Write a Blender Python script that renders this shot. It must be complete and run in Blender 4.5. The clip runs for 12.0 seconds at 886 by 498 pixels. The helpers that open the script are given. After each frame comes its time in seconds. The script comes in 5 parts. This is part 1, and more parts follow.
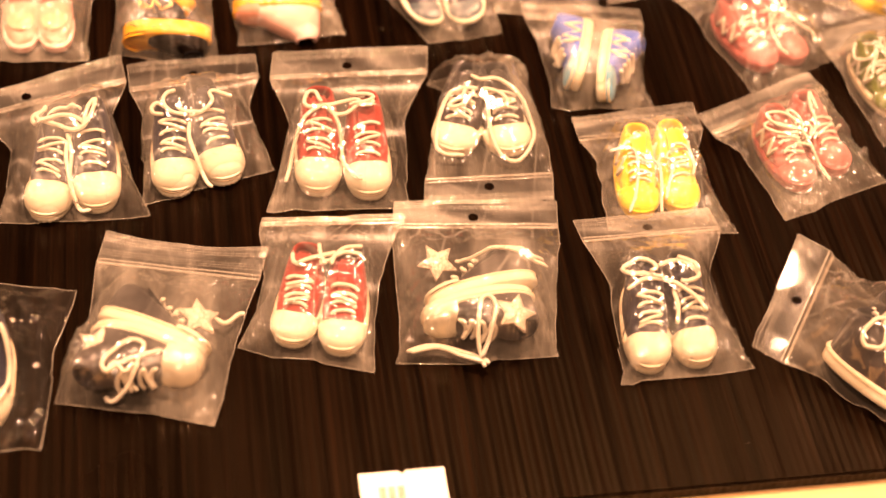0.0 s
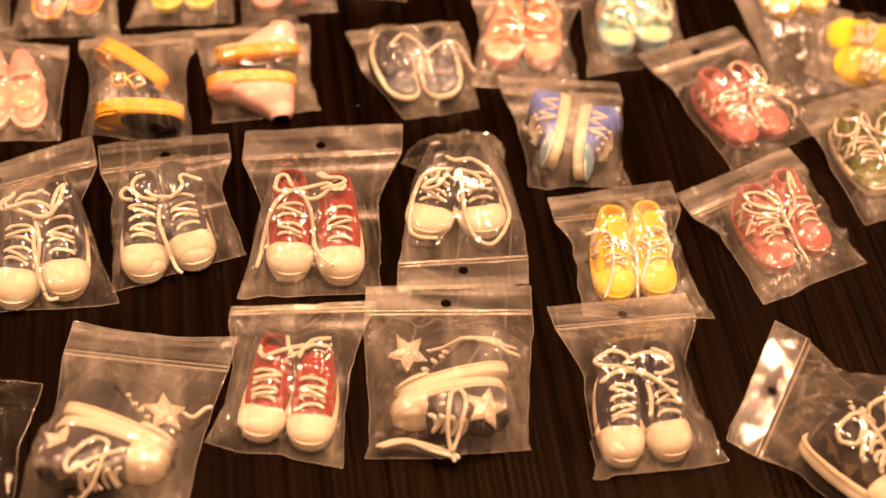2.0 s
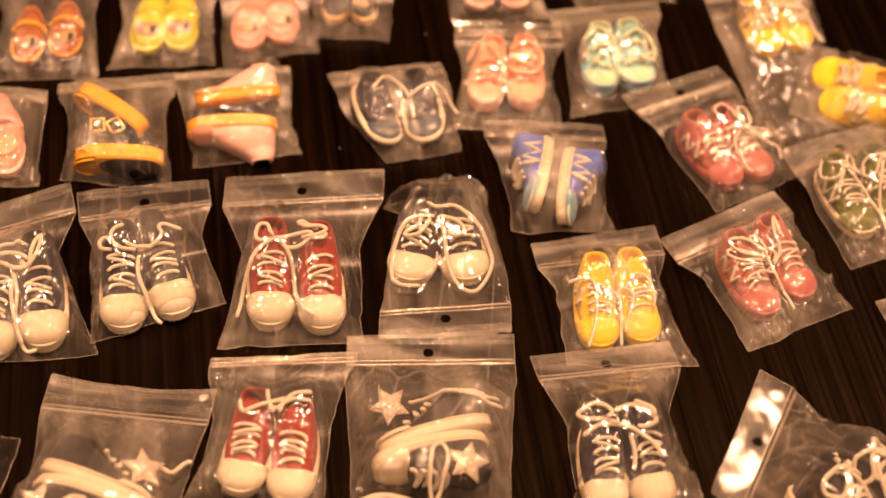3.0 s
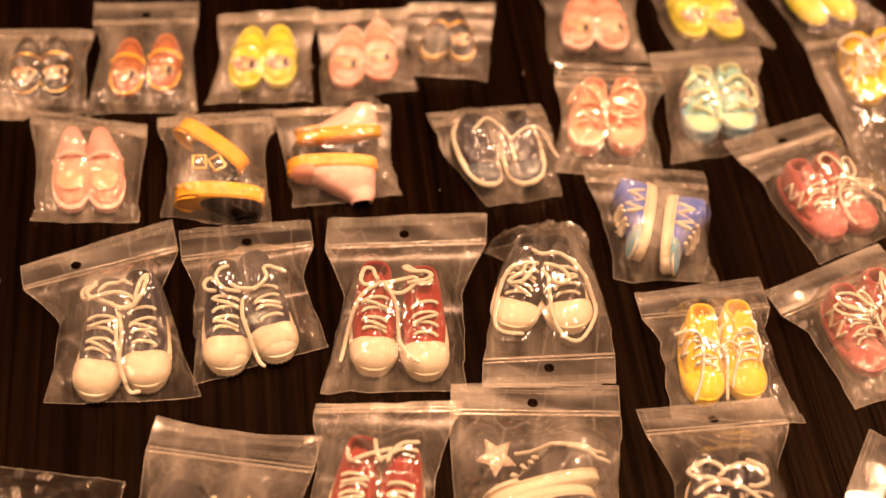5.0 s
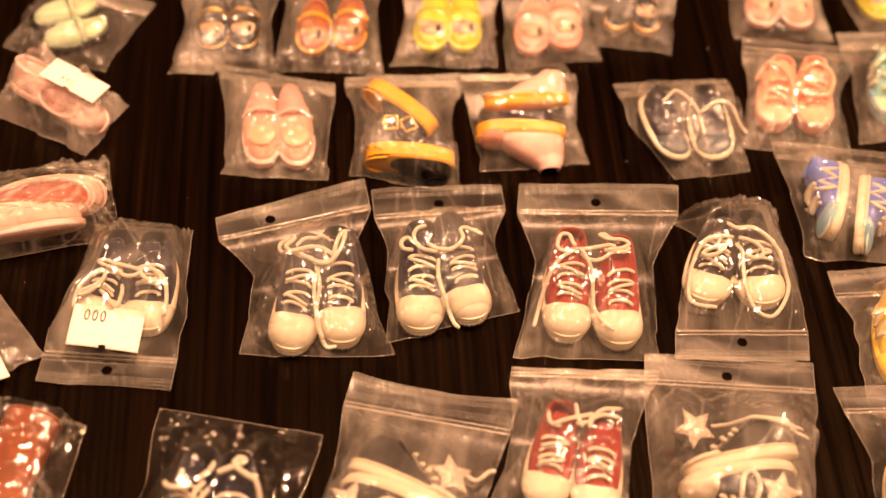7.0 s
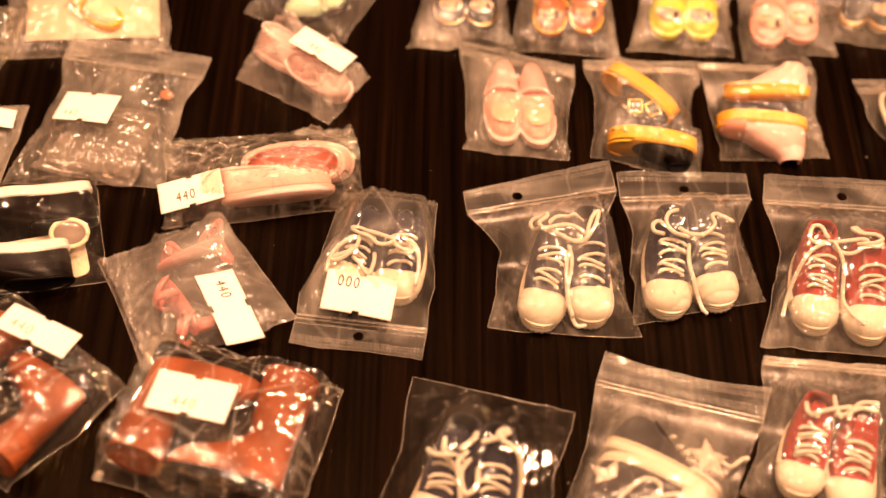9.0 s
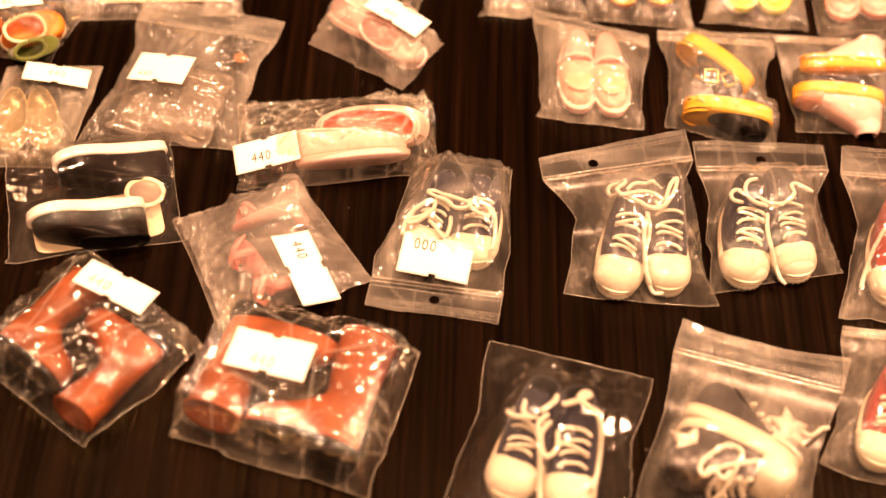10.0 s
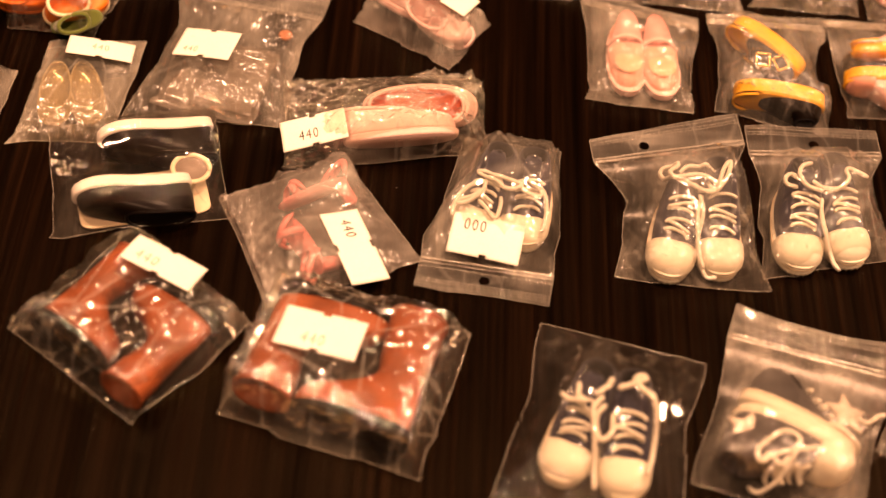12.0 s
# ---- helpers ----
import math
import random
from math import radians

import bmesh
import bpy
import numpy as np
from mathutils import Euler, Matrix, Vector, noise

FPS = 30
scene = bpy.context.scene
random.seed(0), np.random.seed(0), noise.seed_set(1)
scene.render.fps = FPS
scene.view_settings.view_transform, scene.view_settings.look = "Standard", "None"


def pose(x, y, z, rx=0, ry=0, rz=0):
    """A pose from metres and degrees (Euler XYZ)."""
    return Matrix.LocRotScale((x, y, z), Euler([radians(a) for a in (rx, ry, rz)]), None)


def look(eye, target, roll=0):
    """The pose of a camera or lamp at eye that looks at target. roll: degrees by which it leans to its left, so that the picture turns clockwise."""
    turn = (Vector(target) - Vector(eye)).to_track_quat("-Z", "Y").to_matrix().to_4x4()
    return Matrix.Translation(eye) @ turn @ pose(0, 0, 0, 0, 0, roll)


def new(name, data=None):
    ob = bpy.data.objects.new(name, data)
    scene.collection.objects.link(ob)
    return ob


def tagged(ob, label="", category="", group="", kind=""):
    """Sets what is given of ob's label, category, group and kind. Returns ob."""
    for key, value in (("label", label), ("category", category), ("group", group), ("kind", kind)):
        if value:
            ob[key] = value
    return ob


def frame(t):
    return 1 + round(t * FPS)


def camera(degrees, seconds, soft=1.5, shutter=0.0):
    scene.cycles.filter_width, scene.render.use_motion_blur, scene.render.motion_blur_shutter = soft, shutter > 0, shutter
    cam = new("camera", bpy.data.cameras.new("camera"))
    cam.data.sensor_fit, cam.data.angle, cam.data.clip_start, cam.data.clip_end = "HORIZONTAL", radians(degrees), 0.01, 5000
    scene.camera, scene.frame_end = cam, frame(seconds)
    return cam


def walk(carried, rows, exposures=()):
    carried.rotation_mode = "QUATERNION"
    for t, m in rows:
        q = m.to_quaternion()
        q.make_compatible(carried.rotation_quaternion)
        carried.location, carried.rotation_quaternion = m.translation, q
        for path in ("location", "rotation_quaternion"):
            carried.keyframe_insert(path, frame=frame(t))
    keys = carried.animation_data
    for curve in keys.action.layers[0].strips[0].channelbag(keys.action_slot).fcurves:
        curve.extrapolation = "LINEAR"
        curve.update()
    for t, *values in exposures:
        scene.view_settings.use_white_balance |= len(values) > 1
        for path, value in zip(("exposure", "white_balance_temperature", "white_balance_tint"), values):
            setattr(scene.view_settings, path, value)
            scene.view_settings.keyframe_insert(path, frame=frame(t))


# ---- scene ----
from mathutils.bvhtree import BVHTree

cam = camera(29.96, 12.0, soft=1.55)
cam.data.dof.use_dof, cam.data.dof.focus_distance, cam.data.dof.aperture_fstop = True, 0.592, 6.0
PATH = [
    (0, (0.00256, -0.46177, 0.44963), (0.02480, -0.13279, 0.07376), 4.87),
    (0.5, (0.00629, -0.45336, 0.45410), (0.02749, -0.12493, 0.07769), 4.46),
    (1, (0.00923, -0.44624, 0.45979), (0.02870, -0.11672, 0.08424), 4.01),
    (1.5, (0.01201, -0.44046, 0.46391), (0.02956, -0.11083, 0.08837), 4.20),
    (2, (0.01675, -0.43371, 0.46521), (0.03479, -0.10451, 0.08930), 4.20),
    (2.5, (0.02479, -0.42660, 0.46517), (0.04368, -0.09875, 0.08813), 4.11),
    (3, (0.02016, -0.41808, 0.47180), (0.04052, -0.08794, 0.09684), 4.25),
    (5, (-0.00991, -0.40357, 0.47674), (0.00321, -0.07237, 0.10239), 4.68),
    (5.5, (-0.02260, -0.40310, 0.47660), (-0.01304, -0.07200, 0.10205), 4.76),
    (6, (-0.02863, -0.40557, 0.47300), (-0.02141, -0.07403, 0.09880), 4.65),
    (6.5, (-0.03887, -0.40688, 0.47006), (-0.03770, -0.07607, 0.09514), 4.43),
    (7, (-0.05982, -0.41163, 0.46607), (-0.06312, -0.08326, 0.08903), 4.99),
    (8.8, (-0.11726, -0.42089, 0.45900), (-0.14041, -0.09545, 0.08012), 5.13),
    (9, (-0.12337, -0.42489, 0.45732), (-0.14702, -0.09855, 0.07924), 5.36),
    (9.5, (-0.13145, -0.42962, 0.45315), (-0.15981, -0.10318, 0.07548), 5.25),
    (10, (-0.14030, -0.43458, 0.44592), (-0.17061, -0.10962, 0.06713), 5.42),
    (10.5, (-0.14517, -0.43530, 0.44467), (-0.17608, -0.11062, 0.06569), 5.58),
    (11, (-0.14558, -0.43747, 0.44133), (-0.17720, -0.11220, 0.06291), 5.47),
    (11.5, (-0.15138, -0.43767, 0.43996), (-0.18065, -0.11264, 0.06115), 6.16),
    (12, (-0.15683, -0.43645, 0.43536), (-0.18689, -0.11232, 0.05584), 6.23),
]
EXPOSURES = ((0.0, 0.56), (0.5, 0.46), (1.0, 0.25), (1.5, 0.03), (2.0, -0.07), (3.0, -0.32), (5.0, -0.16), (6.5, -0.12), (8.0, -0.04), (9.0, 0.06), (9.7, 0.43), (10.5, 0.48), (12.0, -0.06))
walk(cam, [(t, look(eye, target, roll)) for t, eye, target, roll in PATH], EXPOSURES)

# ---- light: a warm room with round ceiling lamps ----
world = bpy.data.worlds.new("world")
world.use_nodes = True
world.node_tree.nodes["Background"].inputs[0].default_value = (0.5, 0.36, 0.22, 1)
world.node_tree.nodes["Background"].inputs[1].default_value = 0.05
scene.world = world
S = 0.001  # the things are drawn in millimetres
WARM = (1.0, 0.515, 0.288)
# unseen; the last two are added for sheen and glints on board and film
LAMPS = ((0.12, 0.15, 38), (1.0, 0.05, 27), (-0.95, 0.15, 27), (-0.1, -0.95, 26), (0.64, 0.80, 10), (-0.6, 0.72, 1.8))
CEILING = 1.55


# ---- materials ----
def mat(name):
    m = bpy.data.materials.new(name)
    m.use_nodes = True
    t = m.node_tree
    return m, t, t.nodes["Principled BSDF"]


def node(t, kind, **values):
    n = t.nodes.new(kind)
    for k, v in values.items():
        n.inputs[k.replace("_", " ")].default_value = v
    return n


def coords(t, scale=(1, 1, 1), turn=0.0, space="Object"):
    c = t.nodes.new("ShaderNodeTexCoord")
    m = t.nodes.new("ShaderNodeMapping")
    m.inputs["Scale"].default_value = scale
    m.inputs["Rotation"].default_value = (0, 0, radians(turn))
    t.links.new(c.outputs[space], m.inputs["Vector"])
    return m.outputs[0]


def noisy(t, vec, scale, detail=4.0, rough=0.55, twist=0.0):
    n = node(t, "ShaderNodeTexNoise", Scale=scale, Detail=detail, Roughness=rough, Distortion=twist)
    t.links.new(vec, n.inputs["Vector"])
    return n.outputs[0]


def ramp(t, fac, stops):
    r = t.nodes.new("ShaderNodeValToRGB")
    while len(r.color_ramp.elements) < len(stops):
        r.color_ramp.elements.new(0.5)
    for e, (p, c) in zip(r.color_ramp.elements, stops):
        e.position, e.color = p, (*c, 1) if len(c) == 3 else c
    t.links.new(fac, r.inputs[0])
    return r.outputs[0]


def bumped(t, target, height, strength, distance, prior=None):
    b = node(t, "ShaderNodeBump", Strength=strength, Distance=distance)
    t.links.new(height, b.inputs["Height"])
    if prior:
        t.links.new(prior, b.inputs["Normal"])
    if target:
        t.links.new(b.outputs[0], target)
    return b.outputs[0]


def stuff_mat(name, colour, rough=0.6, grain=900.0, relief=0.3, blotch=60.0, vary=0.18, sheen=0.0, metal=0.0, spec=0.4):
    """A surface with fine grain and broad, faint blotches."""
    m, t, p = mat(name)
    vec = coords(t)
    fine, broad = noisy(t, vec, grain, 3), noisy(t, vec, blotch, 4)
    lo = [c * (1 - vary) for c in colour]
    hi = [min(1, c * (1 + vary)) for c in colour]
    col = ramp(t, broad, ((0.3, lo), (0.7, hi)))
    mix = t.nodes.new("ShaderNodeMix")
    mix.data_type, mix.blend_type = "RGBA", "MULTIPLY"
    mix.inputs[0].default_value = 0.35
    t.links.new(col, mix.inputs[6])
    t.links.new(ramp(t, fine, ((0.3, (0.72, 0.72, 0.72)), (0.65, (1, 1, 1)))), mix.inputs[7])
    t.links.new(mix.outputs[2], p.inputs["Base Color"])
    p.inputs["Roughness"].default_value = rough
    p.inputs["Metallic"].default_value = metal
    p.inputs["Sheen Weight"].default_value = sheen
    p.inputs["Specular IOR Level"].default_value = spec
    bumped(t, p.inputs["Normal"], fine, relief, 0.0004)
    return m


def ridged(t, fac):
    """Sharp creases along the middle of a noise."""
    a = t.nodes.new("ShaderNodeMath")
    a.operation = "SUBTRACT"
    a.inputs[1].default_value = 0.5
    t.links.new(fac, a.inputs[0])
    b = t.nodes.new("ShaderNodeMath")
    b.operation = "ABSOLUTE"
    t.links.new(a.outputs[0], b.inputs[0])
    return b.outputs[0]


def facets(t, vec, scale):
    """Flat facets that meet in straight creases; the second output is 0 on a crease."""
    v = node(t, "ShaderNodeTexVoronoi", Scale=scale, Randomness=1.0)
    v.feature = "DISTANCE_TO_EDGE"
    t.links.new(vec, v.inputs["Vector"])
    return v.outputs["Distance"]


def film_mat(name, haze, gloss=1.6, rough=0.06, crinkle=0.5, tint=(0.98, 0.96, 0.93), along=(1.0, 0.2, 1.0), scale=60.0, white=0.16, crackle=1.0):
    """Thin clear plastic: mostly see-through, glossy, a little milky, creased lengthwise."""
    m, t, p = mat(name)
    t.nodes.remove(p)
    h0 = noisy(t, coords(t, (1, 1, 1), 0, "UV"), 42.0, 2, 0.5, 0.4)
    h1 = noisy(t, coords(t, along, 12, "UV"), scale, 3, 0.5, 0.7)
    h2 = noisy(t, coords(t, along[::-1] if along[0] == 1 else along, -25, "UV"), scale * 1.6, 2, 0.4, 0.6)
    n0 = bumped(t, None, ridged(t, h0), 1.0, 0.0020 * crinkle)
    n1 = bumped(t, None, ridged(t, h1), 1.0, 0.0010 * crinkle, n0)
    wide, small = facets(t, coords(t, (1.0, 0.5, 1.0), 24, "UV"), 62.0), facets(t, coords(t, (0.55, 1.0, 1.0), -17, "UV"), 150.0)
    n3 = bumped(t, None, wide, 1.0, 0.0021 * crinkle, bumped(t, None, ridged(t, h2), 1.0, 0.0003 * crinkle, n1))
    n2 = bumped(t, None, small, 1.0, 0.00028 * crinkle * crackle, n3)
    # drawn tight over a thing, the film loses most of its creases
    taut, loose = t.nodes.new("ShaderNodeAttribute"), t.nodes.new("ShaderNodeMath")
    taut.attribute_name = "taut"
    loose.operation = "MULTIPLY_ADD"
    loose.inputs[1].default_value, loose.inputs[2].default_value = -0.8, 1.0
    t.links.new(taut.outputs["Fac"], loose.inputs[0])
    bump = n2.node
    while bump:
        t.links.new(loose.outputs[0], bump.inputs["Strength"])
        bump = bump.inputs["Normal"].links[0].from_node if bump.inputs["Normal"].links else None
    clear = t.nodes.new("ShaderNodeBsdfTransparent")
    clear.inputs[0].default_value = (*tint, 1)
    milk = t.nodes.new("ShaderNodeBsdfDiffuse")
    milk.inputs[0].default_value = (0.86, 0.82, 0.72, 1)
    a = t.nodes.new("ShaderNodeMixShader")
    # streaky milkiness, part of it painted reflection off the folds
    milk_sheen, cloud = t.nodes.new("ShaderNodeMath"), t.nodes.new("ShaderNodeMath")
    milk_sheen.operation = "MULTIPLY"
    cloud.operation = "MULTIPLY"
    cloud.inputs[1].default_value = haze * 2
    t.links.new(ramp(t, h1, ((0.38, (0.2, 0.2, 0.2)), (0.52, (0.4, 0.4, 0.4)), (0.66, (1, 1, 1)))), milk_sheen.inputs[0])
    t.links.new(ramp(t, h0, ((0.35, (0.45, 0.45, 0.45)), (0.65, (1, 1, 1)))), milk_sheen.inputs[1])
    # pale lines along creases: fold glints painted into the haze, with some stress whitening
    crease = t.nodes.new("ShaderNodeMath")
    crease.operation = "MULTIPLY_ADD"
    crease.inputs[1].default_value = white
    if crackle > 1:
        lines = ramp(t, small, ((0.0, (1, 1, 1)), (0.03, (0.5, 0.5, 0.5)), (0.08, (0, 0, 0))))
    else:
        lines = ramp(t, wide, ((0.0, (1, 1, 1)), (0.012, (0.6, 0.6, 0.6)), (0.03, (0, 0, 0))))
    glint_lines = t.nodes.new("ShaderNodeMath")
    glint_lines.operation = "MULTIPLY"
    t.links.new(lines, glint_lines.inputs[0])
    t.links.new(loose.outputs[0], glint_lines.inputs[1])
    t.links.new(glint_lines.outputs[0], crease.inputs[0])
    t.links.new(milk_sheen.outputs[0], crease.inputs[2])
    t.links.new(crease.outputs[0], cloud.inputs[0])
    t.links.new(cloud.outputs[0], a.inputs[0])
    t.links.new(clear.outputs[0], a.inputs[1])
    t.links.new(milk.outputs[0], a.inputs[2])
    shine = t.nodes.new("ShaderNodeBsdfGlossy")
    shine.inputs["Roughness"].default_value = rough
    t.links.new(n2, shine.inputs["Normal"])
    f = node(t, "ShaderNodeLayerWeight", Blend=0.5)
    k = t.nodes.new("ShaderNodeMath")
    k.operation = "POWER"
    k.inputs[1].default_value = 4.0
    t.links.new(f.outputs["Facing"], k.inputs[0])
    g = t.nodes.new("ShaderNodeMath")
    g.operation, g.use_clamp = "MULTIPLY_ADD", True
    g.inputs[1].default_value, g.inputs[2].default_value = 0.7, 0.045 * gloss
    t.links.new(k.outputs[0], g.inputs[0])
    b = t.nodes.new("ShaderNodeMixShader")
    t.links.new(g.outputs[0], b.inputs[0])
    t.links.new(a.outputs[0], b.inputs[1])
    t.links.new(shine.outputs[0], b.inputs[2])
    t.links.new(b.outputs[0], t.nodes["Material Output"].inputs[0])
    return m


def table_mat():
    """Dark stained wood veneer with straight grain under satin lacquer."""
    m, t, p = mat("dark veneer")
    g1 = noisy(t, coords(t, (1.0, 0.018, 1.0), GRAIN), 420.0, 4, 0.6)
    g2 = noisy(t, coords(t, (1.0, 0.03, 1.0), GRAIN), 110.0, 3, 0.5)
    g3 = noisy(t, coords(t, (1.0, 0.008, 1.0), GRAIN), 300.0, 3, 0.5)
    streak = ramp(t, g3, ((0.36, (0.46, 0.46, 0.46)), (0.48, (0.8, 0.8, 0.8)), (0.66, (1, 1, 1))))
    ridge = node(t, "ShaderNodeTexWave", Scale=115.0, Distortion=3.0, Detail=2.0)
    ridge.inputs["Detail Scale"].default_value = 0.15
    t.links.new(coords(t, (1.0, 0.03, 1.0), GRAIN), ridge.inputs["Vector"])
    smear = noisy(t, coords(t), 9.0, 4, 0.6)
    col = ramp(t, g1, ((0.32, (0.0016, 0.0006, 0.0002)), (0.55, (0.005, 0.002, 0.0008)), (0.75, (0.012, 0.005, 0.002))))
    mix = t.nodes.new("ShaderNodeMix")
    mix.data_type, mix.blend_type = "RGBA", "MULTIPLY"
    mix.inputs[0].default_value = 0.8
    t.links.new(col, mix.inputs[6])
    t.links.new(ramp(t, g2, ((0.35, (0.45, 0.45, 0.45)), (0.62, (1, 1, 1)))), mix.inputs[7])
    dark = t.nodes.new("ShaderNodeMix")
    dark.data_type, dark.blend_type = "RGBA", "MULTIPLY"
    dark.inputs[0].default_value = 1.0
    t.links.new(mix.outputs[2], dark.inputs[6])
    t.links.new(streak, dark.inputs[7])
    t.links.new(dark.outputs[2], p.inputs["Base Color"])
    shine = t.nodes.new("ShaderNodeMath")
    shine.operation = "MULTIPLY"
    shine.inputs[1].default_value = 0.078
    t.links.new(streak, shine.inputs[0])
    t.links.new(shine.outputs[0], p.inputs["Specular IOR Level"])
    rough = ramp(t, smear, ((0.3, (0.26, 0.26, 0.26)), (0.7, (0.36, 0.36, 0.36))))
    t.links.new(rough, p.inputs["Roughness"])
    p.inputs["Specular Tint"].default_value = (1.0, 0.75, 0.42, 1)
    bumped(t, p.inputs["Normal"], g2, 0.5, 0.0010, bumped(t, None, ridge.outputs["Fac"], 0.4, 0.0003, bumped(t, None, g1, 0.5, 0.0005)))
    return m


def glitter_mat():
    m, t, p = mat("clear glitter resin")
    v = node(t, "ShaderNodeTexVoronoi", Scale=900.0)
    t.links.new(coords(t), v.inputs["Vector"])
    t.links.new(ramp(t, v.outputs["Distance"], ((0.0, (0.92, 0.85, 0.74)), (0.6, (0.62, 0.55, 0.46)))), p.inputs["Base Color"])
    p.inputs["Roughness"].default_value = 0.16
    p.inputs["Metallic"].default_value = 0.2
    bumped(t, p.inputs["Normal"], v.outputs["Distance"], 1.0, 0.0006)
    return m


GRAIN = -14.0
WOOD = table_mat()
FILM = film_mat("clear bag film", 0.078, 2.2, 0.11, 1.1, white=0.75)
FILM_SOFT = film_mat("milky bag film", 0.07, 2.0, 0.16, 0.8, white=0.3)
CELLO = film_mat("crackling cellophane", 0.036, 3.4, 0.1, 1.0, (0.97, 0.94, 0.88), white=2.2, crackle=3.2)
WRAP = film_mat("tight glossy cellophane", 0.03, 3.2, 0.08, 0.7, (0.97, 0.94, 0.88), white=2.0)
CLEAR = film_mat("thin clear film", 0.014, 1.6, 0.07, 0.7)
CLOUDY = film_mat("cloudy pinkish film", 0.2, 1.6, 0.16, 0.6, (0.98, 0.92, 0.9))
AMBER_FILM = film_mat("amber-tinged film", 0.3, 2.4, 0.14, 0.7, (0.97, 0.91, 0.74), white=0.2)
FOLDED = film_mat("folded greyish plastic", 0.2, 2.4, 0.14, 0.6, (0.93, 0.89, 0.86))
JELLY = film_mat("amber jelly plastic", 0.26, 1.8, 0.12, 0.4, (0.97, 0.9, 0.7))
JELLY_EDGE = film_mat("thick jelly plastic edge", 0.6, 2.0, 0.12, 0.3, (0.97, 0.9, 0.7))
BACK = film_mat("back film", 0.105, 0.5, 0.25, 0.12)
HEADER = film_mat("double header film", 0.16, 2.2, 0.12, 0.1, along=(0.25, 1.0, 1.0), scale=70.0, white=0.15)
ZIP = film_mat("zip ridge plastic", 0.36, 1.8, 0.15, 0.1)
EDGE = film_mat("welded film edge", 0.42, 2.0, 0.12, 0.1)
RUBBER = stuff_mat("cream rubber", (0.67, 0.64, 0.51), 0.6, 700, 0.2, 90, 0.06)
TAN_RUBBER = stuff_mat("tan rubber welt", (0.68, 0.54, 0.36), 0.5, 700, 0.15, 90, 0.1)
WHITE_RUBBER = stuff_mat("white rubber", (0.82, 0.80, 0.76), 0.5, 700, 0.15, 90, 0.05)
SLATE = stuff_mat("slate blue patent leather", (0.07, 0.10, 0.13), 0.3, 900, 0.1, 120, 0.15)
COTTON = stuff_mat("white cotton cord", (0.70, 0.67, 0.56), 0.85, 2600, 0.9, 120, 0.06, 0.3)
NAVY = stuff_mat("navy canvas", (0.0078, 0.0096, 0.0312), 0.75, 2400, 0.6, 90, 0.3, 0.15)
BLACK = stuff_mat("black canvas", (0.022, 0.019, 0.020), 0.7, 2400, 0.6, 90, 0.3, 0.1)
RED = stuff_mat("red canvas", (0.34, 0.036, 0.026), 0.72, 2400, 0.6, 90, 0.2, 0.15)
DARK_LINING = stuff_mat("dark lining", (0.012, 0.0114, 0.0156), 0.9, 1500, 0.4, 90, 0.2)
RED_LINING = stuff_mat("red lining", (0.22, 0.02, 0.015), 0.9, 1500, 0.4, 90, 0.2)
YELLOW = stuff_mat("yellow felt", (0.87, 0.62, 0.03), 0.9, 1700, 0.8, 120, 0.12, 0.4)
CRIMSON = stuff_mat("rose red felt", (0.40, 0.115, 0.105), 0.9, 1700, 0.8, 120, 0.15, 0.4)
GREEN = stuff_mat("moss green felt", (0.10, 0.13, 0.012), 0.9, 1700, 0.8, 120, 0.15, 0.4)
BLUE = stuff_mat("cobalt blue felt", (0.06, 0.14, 0.62), 0.85, 1700, 0.8, 120, 0.12, 0.3)
SKY = stuff_mat("light blue felt", (0.16, 0.42, 0.60), 0.85, 1700, 0.8, 120, 0.12, 0.3)
TURQUOISE = stuff_mat("turquoise felt", (0.25, 0.56, 0.55), 0.85, 1700, 0.7, 120, 0.12, 0.3)
PALE_MINT = stuff_mat("pale mint felt", (0.55, 0.68, 0.46), 0.85, 1700, 0.7, 120, 0.1, 0.3)
CORAL = stuff_mat("coral felt", (0.80, 0.25, 0.14), 0.85, 1700, 0.7, 120, 0.1, 0.3)
PEACH = stuff_mat("peach felt", (0.74, 0.35, 0.26), 0.8, 1700, 0.5, 120, 0.1, 0.3)
APRICOT = stuff_mat("pale apricot felt", (0.82, 0.43, 0.27), 0.85, 1700, 0.6, 120, 0.1, 0.3)
PINK = stuff_mat("pink vinyl", (0.76, 0.39, 0.36), 0.45, 1200, 0.2, 100, 0.1)
PINK_WHITE = stuff_mat("pinkish white vinyl", (0.78, 0.56, 0.51), 0.45, 1200, 0.2, 100, 0.08)
ROSE = stuff_mat("rose pink vinyl", (0.62, 0.21, 0.19), 0.45, 1200, 0.2, 100, 0.1)
PINK_PALE = stuff_mat("pale pink vinyl", (0.76, 0.51, 0.46), 0.4, 1200, 0.2, 100, 0.1)
LIME = stuff_mat("lime yellow vinyl", (0.62, 0.64, 0.04), 0.45, 1200, 0.2, 100, 0.1)
AMBER = stuff_mat("amber yellow foam", (0.86, 0.46, 0.02), 0.6, 1500, 0.35, 100, 0.1)
TAN = stuff_mat("tan brown vinyl", (0.35, 0.12, 0.04), 0.5, 1200, 0.2, 100, 0.2)
BEIGE = stuff_mat("beige felt patch", (0.52, 0.38, 0.22), 0.8, 1500, 0.4, 300, 0.35)
CREAM = stuff_mat("cream vinyl", (0.78, 0.66, 0.44), 0.45, 1200, 0.2, 100, 0.1)
GLOSS_BLACK = stuff_mat("black patent vinyl", (0.006, 0.004, 0.003), 0.28, 600, 0.12, 70, 0.25, spec=0.05)
